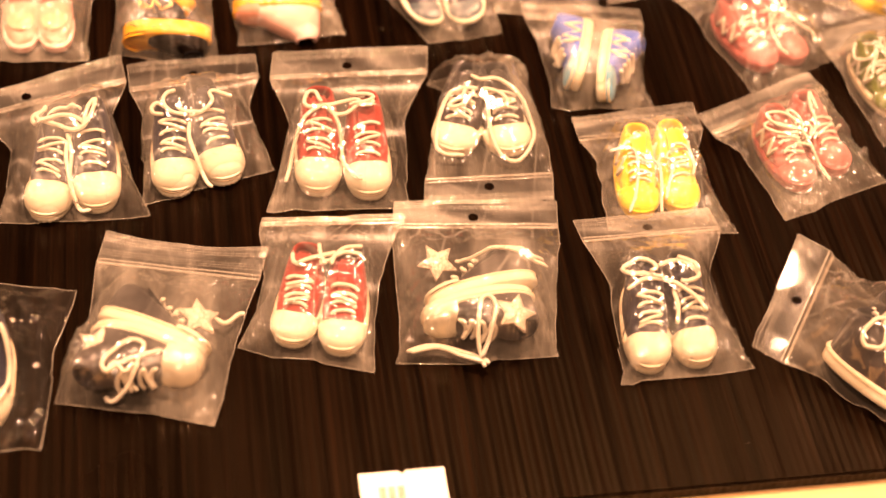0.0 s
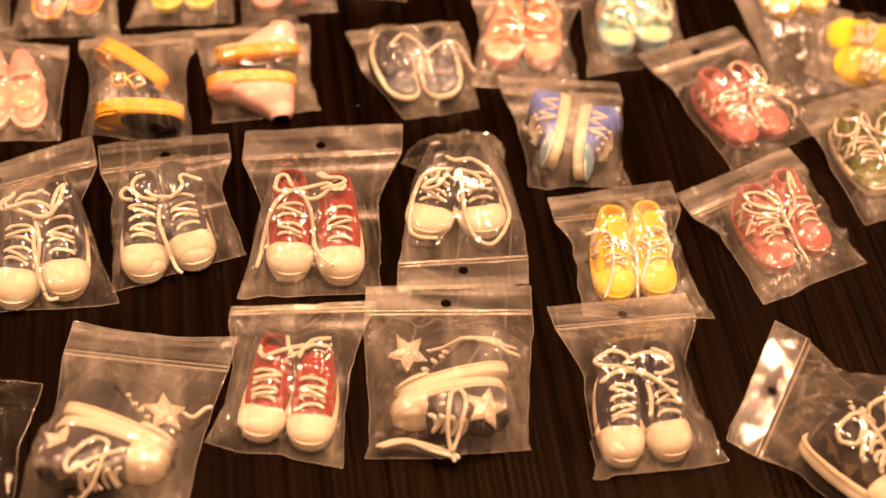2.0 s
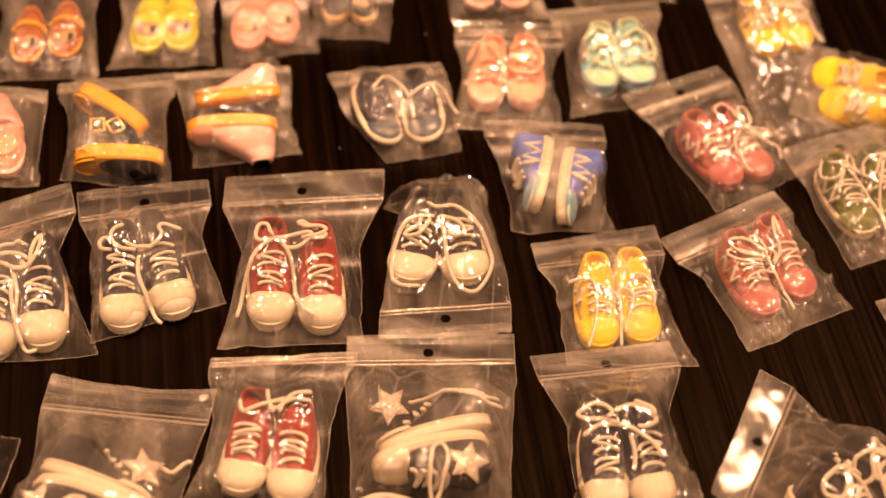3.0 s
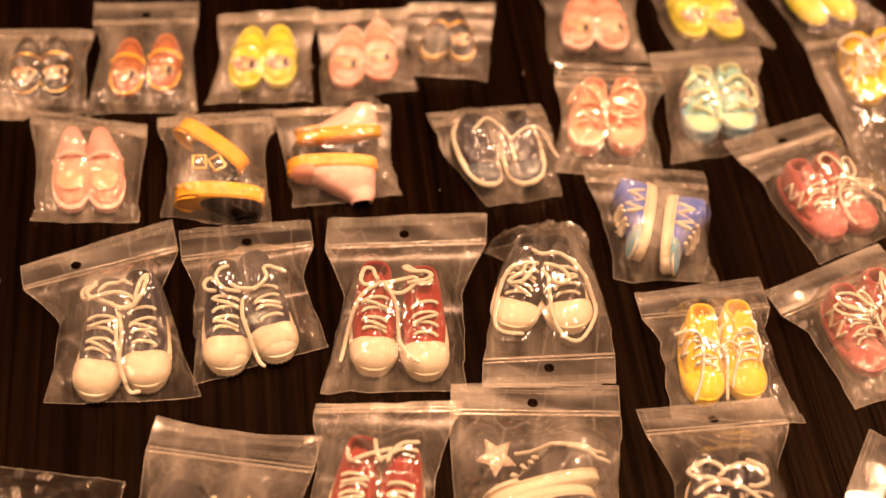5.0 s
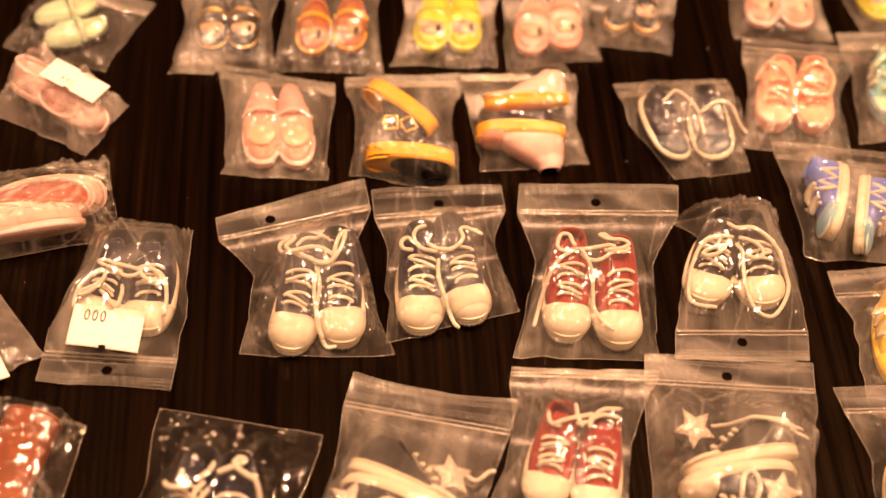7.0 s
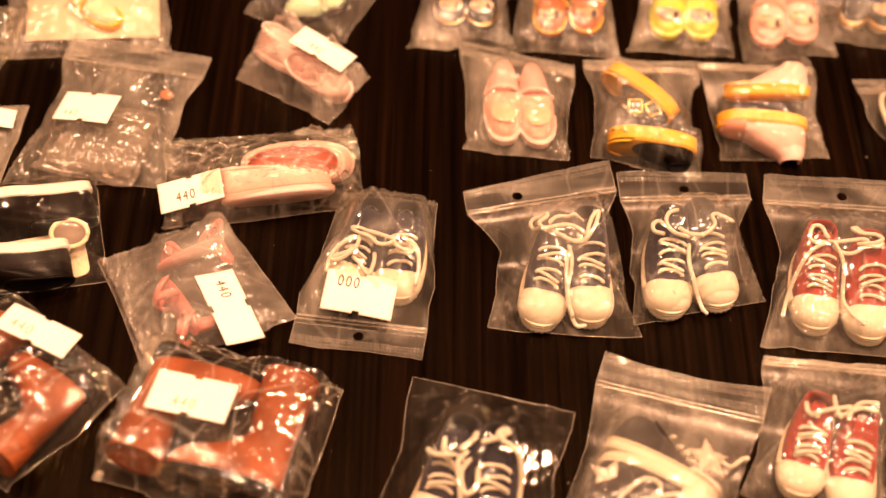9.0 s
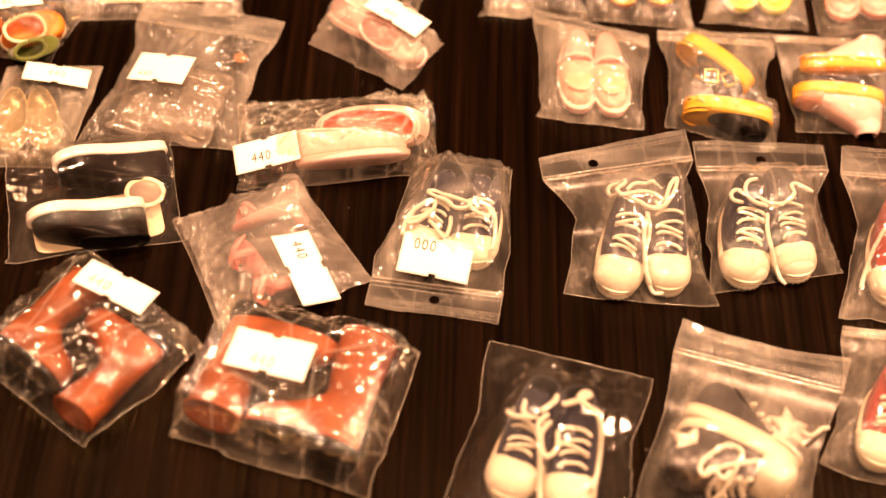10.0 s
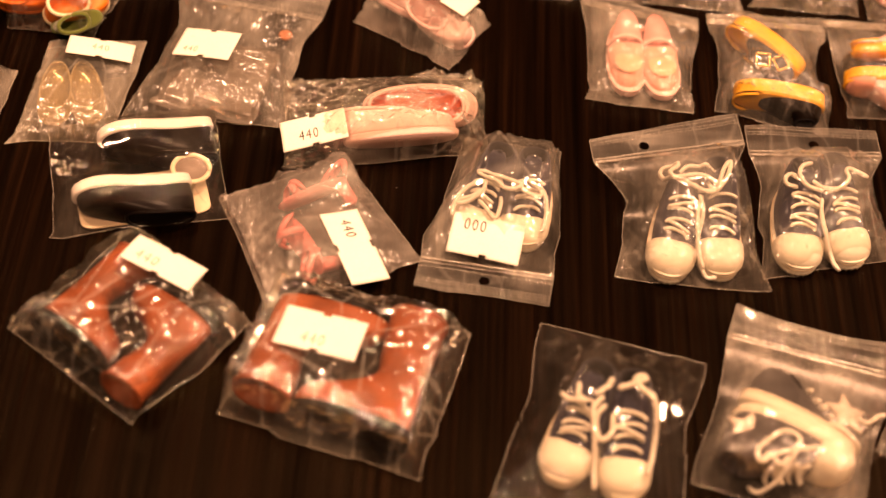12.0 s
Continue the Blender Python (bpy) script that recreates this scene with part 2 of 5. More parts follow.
LEATHER = stuff_mat("red brown leather", (0.25, 0.066, 0.02), 0.5, 900, 0.7, 70, 0.45)
GOLD = stuff_mat("gold metal", (0.85, 0.55, 0.16), 0.28, 900, 0.1, 60, 0.08, metal=1.0)
ORANGE = stuff_mat("orange vinyl", (0.85, 0.22, 0.02), 0.4, 1200, 0.2, 100, 0.1)
MINT = stuff_mat("mint vinyl", (0.50, 0.68, 0.48), 0.45, 1200, 0.2, 100, 0.1)
GLITTER = glitter_mat()
PAPER = stuff_mat("white label paper", (0.84, 0.81, 0.74), 0.75, 1800, 0.12, 70, 0.03)
CARD = stuff_mat("cream card", (0.74, 0.64, 0.46), 0.8, 1500, 0.2, 60, 0.06)
GREY_PAPER = stuff_mat("grey waxed paper", (0.24, 0.20, 0.17), 0.6, 900, 0.2, 90, 0.1)
INK = stuff_mat("black ink", (0.03, 0.025, 0.02), 0.7, 1800, 0.1, 200, 0.3)
FAINT_INK = stuff_mat("faded ink", (0.40, 0.33, 0.28), 0.8, 1800, 0.1, 300, 0.3)
PLASTER = stuff_mat("dark brown plaster", (0.13, 0.085, 0.05), 0.9, 250, 0.3, 3, 0.06)
CEIL_PAINT = stuff_mat("dark brown ceiling paint", (0.07, 0.05, 0.035), 0.9, 250, 0.2, 3, 0.05)
BIRCH = stuff_mat("pale birch floor", (0.62, 0.42, 0.20), 0.45, 180, 0.2, 12, 0.12)
LAMP_METAL = stuff_mat("white lamp housing", (0.7, 0.68, 0.62), 0.4, 700, 0.1, 40, 0.05)
DUST = stuff_mat("pale dust", (0.45, 0.38, 0.3), 0.9, 900, 0.2, 90, 0.2)


# ---- mesh tools, all in millimetres ----
def at(x, y, z=0.0, rx=0, ry=0, rz=0):
    return pose(x * S, y * S, z * S, rx, ry, rz)


def thing(name, label, category, m, group="", kind=""):
    e = new(name)
    e.empty_display_size = 0.01
    e.matrix_basis = m
    return tagged(e, label, category, group, kind)


def part(name, bm, material, parent, label="", smooth=True, closed=True):
    if closed:
        bmesh.ops.recalc_face_normals(bm, faces=bm.faces)
    me = bpy.data.meshes.new(name)
    bm.to_mesh(me)
    bm.free()
    me.transform(Matrix.Diagonal((S, S, S, 1)))
    me.materials.append(material)
    if smooth:
        me.shade_smooth()
    ob = new(name, me)
    ob.parent = parent
    return tagged(ob, label)


def loft(bm, rings, cap_a=True, cap_b=True):
    rows = [[bm.verts.new(p) for p in r] for r in rings]
    for a, b in zip(rows, rows[1:]):
        for i in range(len(a)):
            j = (i + 1) % len(a)
            bm.faces.new((a[i], a[j], b[j], b[i]))
    if cap_a:
        bm.faces.new(rows[0][::-1])
    if cap_b:
        bm.faces.new(rows[-1])
    return bm


def spline(pts, step=0.9):
    """Points along a smooth curve through pts."""
    pts = [Vector(p) for p in pts]
    q = [2 * pts[0] - pts[1], *pts, 2 * pts[-1] - pts[-2]]
    out = []
    for a, b, c, d in zip(q, q[1:], q[2:], q[3:]):
        n = max(2, int((c - b).length / step))
        for i in range(n):
            t = i / n
            out.append(0.5 * (2 * b + (c - a) * t + (2 * a - 5 * b + 4 * c - d) * t * t + (3 * b - a - 3 * c + d) * t ** 3))
    return out + [pts[-1]]


def tube(bm, pts, r=0.8, n=7, flat=1.0):
    """A round cord along a line of points."""
    rings, side = [], None
    for i, p in enumerate(pts):
        d = (pts[min(i + 1, len(pts) - 1)] - pts[max(i - 1, 0)]).normalized()
        up = Vector((0, 0, 1))
        side = d.cross(up)
        side = side.normalized() if side.length > 0.05 else Vector((1, 0, 0))
        lift = side.cross(d)
        k = 0.75 if i in (0, len(pts) - 1) else 1.0
        rings.append([p + k * r * (math.cos(2 * math.pi * j / n) * side + flat * math.sin(2 * math.pi * j / n) * lift) for j in range(n)])
    return loft(bm, rings)


def box(bm, x0, x1, y0, y1, z0, z1, bevel=0.0):
    v = bmesh.ops.create_cube(bm, size=1.0)["verts"]
    for p in v:
        p.co = ((x0 + x1) / 2 + p.co.x * (x1 - x0), (y0 + y1) / 2 + p.co.y * (y1 - y0), (z0 + z1) / 2 + p.co.z * (z1 - z0))
    if bevel:
        bmesh.ops.bevel(bm, geom=list({e for p in v for e in p.link_edges}), offset=bevel, segments=2, affect="EDGES")
    return bm


def sg(v, p):
    return math.copysign(abs(v) ** p, v)


def mixed(a, b, t):
    return a + (b - a) * t


def ease(t):
    t = max(0.0, min(1.0, t))
    return t * t * (3 - 2 * t)


def oval(y0, y1, hw, z0, z1, n=30, toe=0.1, rib=0.0):
    """A foot-shaped ring from the toe at y0 to the heel at y1, z0 high in front and z1 behind."""
    out = []
    for i in range(n):
        a = 2 * math.pi * i / n
        c, s = math.cos(a), math.sin(a)
        k = 1 + rib * (i % 2) * (1 if s < -0.1 else 0)
        out.append(Vector((k * hw * sg(c, 0.82) * (1 - toe * s), (y0 + y1) / 2 + k * (y1 - y0) / 2 * sg(s, 0.9), mixed(z0, z1, (s + 1) / 2))))
    return out


def smooth_rings(rings, k=2):
    out = []
    for i in range(len(rings) - 1):
        a, b, c, d = rings[max(i - 1, 0)], rings[i], rings[i + 1], rings[min(i + 2, len(rings) - 1)]
        for j in range(k):
            t = j / k
            out.append([0.5 * (2 * q + (r - p) * t + (2 * p - 5 * q + 4 * r - s) * t * t + (3 * q - p - 3 * r + s) * t ** 3) for p, q, r, s in zip(a, b, c, d)])
    return out + [rings[-1]]


def tree_of(obs, m=None):
    """A search tree over the meshes of some objects, in millimetres."""
    verts, polys = [], []
    for o in obs:
        base = len(verts)
        w = m(o) if m else Matrix()
        verts += [(w @ v.co) / S for v in o.data.vertices]
        polys += [[base + i for i in p.vertices] for p in o.data.polygons]
    return BVHTree.FromPolygons(verts, polys)


def top_at(tree, x, y, default=None):
    hit = tree.ray_cast(Vector((x, y, 90)), Vector((0, 0, -1)))[0]
    return hit.z if hit else default


def draped(tree, pts, r, floor=3.0, sink=0.1, span=2):
    """A cord that lies over a shape along points of the plan, taut over hollows up to span steps wide."""
    line = spline([(x, y, 0) for x, y in pts])
    zs = [top_at(tree, p.x, p.y, floor) for p in line]
    n = len(zs)
    zs = [max(zs[max(0, i - span):i + span + 1]) for i in range(n)]
    zs = [sum(zs[max(0, i - span - 1):i + span + 2]) / len(zs[max(0, i - span - 1):i + span + 2]) for i in range(n)]
    return [Vector((p.x, p.y, z + r - sink)) for p, z in zip(line, zs)]


# ---- shoes ----
def sole_part(e, L, W, thick, material, rib=0.028, toe=0.1, n=84, name="sole"):
    k = lambda f, z, r: oval(-L / 2 * f, L / 2 * f, W / 2 * f, z, z, n, toe, r)
    bm = loft(bmesh.new(), [k(0.95, 0, 0), k(0.99, 0.5, rib), k(1.0, thick * 0.45, rib), k(0.99, thick * 0.6, 0), k(1.01, thick * 0.75, 0), k(1.0, thick - 0.4, 0), k(0.95, thick, 0)])
    return part(name, bm, material, e)


def cords(e, tree, L, W, H, fc, material, rnd, bow=True, r=0.8, rungs=4, seed=0, ends=True):
    for i in range(rungs):
        y = mixed(-0.19 * L, fc - 5.5, i / max(1, rungs - 1))
        h = (0.25 + 0.012 * i) * W
        sk = rnd.uniform(-0.9, 0.9)
        pts = [(-h, y - 1.1 + sk), (-h * 0.55, y + 0.5 + 0.5 * sk), (h * 0.5, y + 0.5 - 0.5 * sk), (h, y - 1.1 - sk)]
        part("lace", tube(bmesh.new(), draped(tree, pts, r), r), material, e)
        if i + 1 < rungs and (i + seed) % 2:
            y2 = y + (fc - 5.5 + 0.19 * L) / max(1, rungs - 1)
            s = rnd.choice((-1, 1))
            part("lace", tube(bmesh.new(), draped(tree, [(-h * s, y - 0.5), (0, (y + y2) / 2), (h * s, y2 - 0.5)], r, sink=-0.6), r), material, e)
    if not bow:
        return
    k = (rnd.uniform(-0.8, 0.8), fc - 0.5)
    j = lambda a: rnd.uniform(-a, a)
    inner = 1 if seed % 2 else -1
    for s in (-1, 1):
        w, up = W * 0.5, j(2.5)
        loop = [k, (s * w * 0.45, k[1] + 3.5 + up), (s * (w * 0.85 + j(1.5)), k[1] + 4.5 + 1.5 * up), (s * (w * 1.05 + j(1.5)), k[1] - 0.5 + up), (s * (w * 0.7 + j(1)), k[1] - 4 + 0.5 * up), (s * w * 0.25, k[1] - 1.2), k]
        part("bow_loop", tube(bmesh.new(), draped(tree, loop, r, H * 0.62, -0.9), r), material, e)
        if s == inner and not ends:
            tip = [k, (s * w * 0.3, k[1] + 3), (s * w * 0.5, k[1] + 7 + j(2)), (s * (w * 0.35 + j(2)), k[1] + 11 + j(2))]
        elif s == inner:
            tip = [k, (s * w * 0.4, k[1] - 6), (s * (w * 0.75 + j(1)), k[1] - 12 + j(1)), (s * (w * 1.0 + j(0.6)), k[1] - 19 + j(1)), (s * (w * 0.95 + j(1.5)), k[1] - 24 + j(2))]
        else:
            tip = [k, (s * w * 0.35, k[1] - 3.5), (s * (w * 0.65 + j(1.5)), k[1] - 5 + j(2)), (s * (w * 0.95 + j(1.5)), k[1] - 6 + j(4))]
        part("lace_end", tube(bmesh.new(), draped(tree, tip, r, 5.0, -0.5), r), material, e)
    bm = bmesh.new()
    bmesh.ops.create_uvsphere(bm, u_segments=10, v_segments=7, radius=1.7)
    for v in bm.verts:
        v.co = (v.co.x * 1.2 + k[0], v.co.y + k[1], v.co.z * 0.8 + top_at(tree, *k, H) + 1.6)
    part("knot", bm, material, e)


def sneaker(x, y, rot, upper, cap=None, sole=None, lace=None, lining=None, label="", L=40.0, W=17.4, H=22.5, ry=0, rx=0, z=0.6, bow=True, zig=None, seed=0, name="sneaker", rungs=4, by_toe=True, group="miniature sneakers", r=0.84, strap=None, T=4.4, tongued=True, ends=True):
    """A laced canvas shoe; x, y is the middle of its toe cap, or of its sole when by_toe is off."""
    rnd = random.Random(seed + 7)
    cap, sole, lace, lining = cap or RUBBER, sole or RUBBER, lace or COTTON, lining or DARK_LINING
    if by_toe:
        x, y = x - math.sin(radians(rot)) * 0.43 * L, y + math.cos(radians(rot)) * 0.43 * L
    e = thing(name, label, "doll shoe", at(x, y, z, rx, ry, rot), group)
    sole_part(e, L, W, T, sole)
    welt = [Vector((p.x, p.y, T - 1.0)) for p in oval(-L / 2 - 0.15, L / 2 + 0.15, W / 2 + 0.15, 0, 0, 48)]
    part("welt", tube(bmesh.new(), welt + welt[:1], 0.22, 6), TAN_RUBBER if sole == RUBBER else sole, e)
    fc = 0.17 * L
    rings = [oval(-0.40 * L, 0.475 * L, 0.455 * W, T - 0.3, T - 0.3, toe=0.04), oval(-0.38 * L, 0.475 * L, 0.46 * W, 0.33 * H, 0.4 * H, toe=0.04),
             oval(-0.34 * L, 0.475 * L, 0.45 * W, 0.40 * H, 0.52 * H, toe=0.03), oval(-0.25 * L, 0.47 * L, 0.43 * W, 0.47 * H, 0.62 * H, toe=0.03),
             oval(-0.07 * L, 0.46 * L, 0.38 * W, 0.68 * H, 0.8 * H, toe=0), oval(fc - 0.5, 0.44 * L, 0.32 * W, 0.92 * H, 0.9 * H, toe=-0.03),
             oval(fc + 0.6, 0.42 * L, 0.28 * W, H, H - 0.6, toe=-0.05)]
    body = part("upper", loft(bmesh.new(), smooth_rings(rings, 3), True, False), upper, e)
    inner = [rings[-1], oval(fc + 1.4, 0.4 * L, 0.235 * W, H + 0.1, H - 0.7, toe=-0.05), oval(fc + 1.2, 0.39 * L, 0.225 * W, H - 5, H - 5, toe=-0.05), oval(fc + 2, 0.38 * L, 0.24 * W, H * 0.4, H * 0.4, toe=-0.05)]
    part("lining", loft(bmesh.new(), smooth_rings(inner, 2), False, True), lining, e)
    # domed toe cap with a rolled back edge
    bm, y0, n = bmesh.new(), -0.5 * L + 0.27 * L, 20
    grid = []
    for a in range(9):
        el = math.pi / 2 * a / 8
        grid.append([Vector(((W / 2 - 0.1) * 1.03 * sg(math.cos(t), 0.85) * math.cos(el) ** 0.75, y0 - 0.27 * L * abs(math.sin(t)) ** 0.8 * math.cos(el) ** 0.62, T - 0.4 + (0.5 * H - T) * math.sin(el) ** 0.9)) for t in [math.pi * i / n for i in range(n + 1)]])
    rows = [[bm.verts.new(p) for p in g] for g in grid]
    rim = [[bm.verts.new((p.x * 0.93, p.y + 0.5, p.z - 0.5)) for p in (g[0], g[-1])] for g in grid]
    for a in range(8):
        for i in range(n):
            bm.faces.new((rows[a][i], rows[a][i + 1], rows[a + 1][i + 1], rows[a + 1][i]))
        bm.faces.new((rows[a][0], rows[a + 1][0], rim[a + 1][0], rim[a][0]))
        bm.faces.new((rows[a][-1], rim[a][1], rim[a + 1][1], rows[a + 1][-1]))
    bmesh.ops.remove_doubles(bm, verts=bm.verts, dist=0.02)
    toe = part("toe_cap", bm, cap, e)
    edge = [Vector((p.x, p.y, T + 0.5)) for p in oval(-L / 2 - 0.1, L / 2, W / 2 + 0.05, 0, 0, 64) if p.y < -0.22 * L]
    edge.sort(key=lambda p: math.atan2(p.y, p.x))
    part("toe_bumper", tube(bmesh.new(), edge, 0.55, 6), sole, e)
    # tongue
    tongue = []
    for k in range(6):
        t = k / 5
        yy, zz = mixed(-0.05 * L, fc + 1.8, t), mixed(0.7 * H, H + 1.6, t)
        w = mixed(0.17, 0.2, t) * W * (1 if k < 5 else 0.7)
        tongue.append([Vector((w * math.cos(a), yy + 0.5 * math.sin(a) - 0.6 * (math.cos(a) ** 2) + 0.8, zz + 0.5 * math.sin(a))) for a in [2 * math.pi * i / 12 for i in range(12)]])
    if tongued:
        part("tongue", loft(bmesh.new(), tongue), upper, e)
    hide = tree_of([body, toe] + [o for o in e.children if o.name.startswith(("tongue", "sole"))])
    if lace != "none":
        cords(e, hide, L, W, H, fc, lace, rnd, bow, r, rungs, seed, ends)
    for s in (-1, 1) if zig else ():
        pts = []
        for i in range(6):
            yy, zz = mixed(-0.1 * L, 0.26 * L, i / 5), (0.34 if i % 2 else 0.74) * H
            hit = hide.ray_cast(Vector((s * 30, yy, zz)), Vector((-s, 0, 0)))[0]
            pts.append(Vector(((hit.x if hit else s * W * 0.4) + s * 0.3, yy, zz)))
        line = [p.lerp(q, t / 3) for p, q in zip(pts, pts[1:]) for t in range(3)] + pts[-1:]
        part("zigzag_stitch", tube(bmesh.new(), line, 0.75, 6), zig, e)
    if strap:
        for yy in (-0.1 * L, 0.02 * L):
            arc = [(xx * W * 0.47, yy) for xx in (-1, -0.6, 0, 0.6, 1)]
            part("strap", tube(bmesh.new(), draped(hide, arc, 0.9, 5), 0.9, 8, 0.5), strap, e)
            part("buckle", ring_bm((W * 0.36, yy, 0.62 * H), 2.4, 0.5, 60), GOLD, e, "square gold buckle")
    return e


def tied(pair, lines, r=0.78, material=None, span=4):
    """Cords knotted over both shoes of a pair; each line runs through points of the table's plan."""
    tree = tree_of([o for e in pair for o in e.children if o.type == "MESH"], world_of)
    home = pair[0].matrix_basis.inverted()
    for i, pts in enumerate(lines):
        cord = draped(tree, pts, r, 4.0, -0.25 - 0.3 * i, span)
        part("shoelace", tube(bmesh.new(), [(home @ (p * S)) / S for p in cord], r), material or COTTON, pair[0], "loose white cord tied over both shoes")


def ring_bm(c, size, r, tilt=0.0):
    """A square ring of wire."""
    q = Matrix.Rotation(radians(tilt), 4, "Y")
    pts = [Vector(c) + q @ Vector((sx * size, sy * size, 0)) for sx, sy in ((-1, -1), (1, -1), (1, 1), (-1, 1), (-1, -1))]
    line = [p.lerp(b, t / 4) for p, b in zip(pts, pts[1:]) for t in range(4)] + pts[-1:]
    return tube(bmesh.new(), line, r, 6)


def clog(x, y, rot, upper, sole, inside, label, L=35.0, W=15.0, H=9.0, trim=None, z=0.6, group="strap shoes", patch=None, rx=0, ry=0, back=2.5, printed=True):
    """A slip-on with a closed toe, an open back, a raised heel tab and a strap."""
    x, y = x - math.sin(radians(rot)) * 0.38 * L, y + math.cos(radians(rot)) * 0.38 * L
    e = thing("strap_shoe", label, "doll shoe", at(x, y, z, rx, ry, rot), group)
    sole_part(e, L, W, 3.6, sole, 0, n=40)
    part("insole", loft(bmesh.new(), [oval(-0.44 * L, 0.47 * L, 0.40 * W, zz, zz + (7 - 2 * back)) for zz in (3.5, 4.4)]), inside, e)
    bm, n, y0 = bmesh.new(), 20, 0.05 * L
    outer, inner = [], []
    for a in range(9):
        el = math.pi / 2 * a / 8
        for rows, f in ((outer, 1.0), (inner, 0.86)):
            rows.append([bm.verts.new((f * W * 0.5 * sg(math.cos(t), 0.8) * math.cos(el) ** 0.6 * (1.06 - 0.06 * math.sin(t)), y0 - f * 0.5 * L * math.sin(t) ** 0.85 * math.cos(el) ** 0.7 if 0 < t < math.pi else y0, 3.2 + f * (H - 3.2) * math.sin(el))) for t in [math.pi * i / n for i in range(n + 1)]])
    for rows in (outer, inner):
        for a in range(8):
            for i in range(n):
                bm.faces.new((rows[a][i], rows[a][i + 1], rows[a + 1][i + 1], rows[a + 1][i]))
    for a in range(8):
        for i in (0, n):
            bm.faces.new((outer[a][i], outer[a + 1][i], inner[a + 1][i], inner[a][i]))
    bmesh.ops.remove_doubles(bm, verts=bm.verts, dist=0.02)
    part("vamp", bm, upper, e)
    heel = []
    for k in range(7):
        a = radians(-10 + 200 * k / 6)
        heel.append((W * 0.45 * math.cos(a), 0.16 * L + 0.31 * L * math.sin(a), 0))
    heel = spline(heel, 1.5)
    wall = [[Vector((p.x * f, p.y * 1.0 + (0.8 if f > 0.95 else 0), zz + back * ease((p.y - 0.3 * L) / (0.17 * L)) * (zz > 4))) for f, zz in ((1.0, 3.2), (1.0, 4.2 + 0.9 * back), (0.9, 4.4 + 0.9 * back), (0.88, 3.6))] for p in heel]
    part("heel_counter", loft(bmesh.new(), wall), upper, e)
    strap = [Vector((W * 0.47 * math.cos(a), 0.1 * L, 4.0 + (H - 2.2) * math.sin(a))) for a in [math.pi * i / 12 for i in range(13)]]
    part("strap", tube(bmesh.new(), strap, 1.0, 7, 0.6), trim or upper, e)
    part("rim", tube(bmesh.new(), [Vector((p.x * 1.02, p.y - 0.2, 3.6)) for p in oval(-0.5 * L, 0.5 * L, 0.5 * W, 0, 0, 36)], 0.5, 6), trim or sole, e)
    if patch:
        bm = bmesh.new()
        bmesh.ops.create_uvsphere(bm, u_segments=14, v_segments=8, radius=1)
        for v in bm.verts:
            v.co = (v.co.x * 0.39 * W, v.co.y * 0.16 * L - 0.2 * L, v.co.z * 1.3 + H - 1.2)
        pad = part("toe_patch", bm, patch, e)
        for k, (dx, dy) in enumerate(((0.2, -0.05), (-0.1, 0.04), (-0.16, -0.08)) if printed else ()):
            bm = bmesh.new()
            bmesh.ops.create_uvsphere(bm, u_segments=10, v_segments=6, radius=1)
            for v in bm.verts:
                v.co = (v.co.x * (1.3, 2.8, 1.6)[k] + dx * W, v.co.y * (2.6, 0.9, 1.4)[k] - 0.2 * L + dy * L, v.co.z * 0.4 + H - 0.25)
            part("printed_spot", bm, (BLACK, TAN, ROSE)[k], pad)
    for s in (-1, 1):
        bm = bmesh.new()
        bmesh.ops.create_uvsphere(bm, u_segments=8, v_segments=6, radius=1.2)
        for v in bm.verts:
            v.co = (v.co.x * 0.7 + s * W * 0.5, v.co.y + 0.1 * L, v.co.z + 5.2)
        part("rivet", bm, trim or upper, e)
    return e


def boot(x, y, rot, z, ry, label, rx=0, L=38.0, W=15.0, H=46.0, group="leather boots"):
    """A tall leather boot; x, y is the middle of its sole."""
    e = thing("boot", label, "doll boot", at(x, y, z, rx, ry, rot), group)
    sole_part(e, L, W, 2.2, GLOSS_BLACK, 0, n=40)
    part("heel", loft(bmesh.new(), [oval(0.2 * L, 0.5 * L, W * 0.42, zz, zz, 20) for zz in (-3.0, 0.2)]), GLOSS_BLACK, e)
    r = [oval(-0.47 * L, 0.47 * L, 0.46 * W, 2.4, 2.4), oval(-0.46 * L, 0.475 * L, 0.465 * W, 6.5, 7), oval(-0.38 * L, 0.475 * L, 0.45 * W, 10, 11), oval(-0.16 * L, 0.47 * L, 0.42 * W, 13, 15, toe=0.02),
         oval(0.07 * L, 0.47 * L, 0.42 * W, 19, 19, toe=0), oval(0.06 * L, 0.48 * L, 0.45 * W, 27, 26, toe=0), oval(0.04 * L, 0.49 * L, 0.48 * W, 0.8 * H, 0.8 * H, toe=0), oval(0.03 * L, 0.5 * L, 0.5 * W, H, H - 1, toe=0)]
    part("shaft", loft(bmesh.new(), smooth_rings(r, 3), True, False), LEATHER, e)
    part("lining", loft(bmesh.new(), [r[-1], oval(0.05 * L, 0.48 * L, 0.45 * W, H - 0.5, H - 1.5, toe=0), oval(0.06 * L, 0.46 * L, 0.4 * W, H - 6, H - 6, toe=0)], False, True), LEATHER, e)
    part("top_band", tube(bmesh.new(), [Vector(p) for p in r[-1] + r[-1][:1]], 0.6, 6), LEATHER, e)
    return e


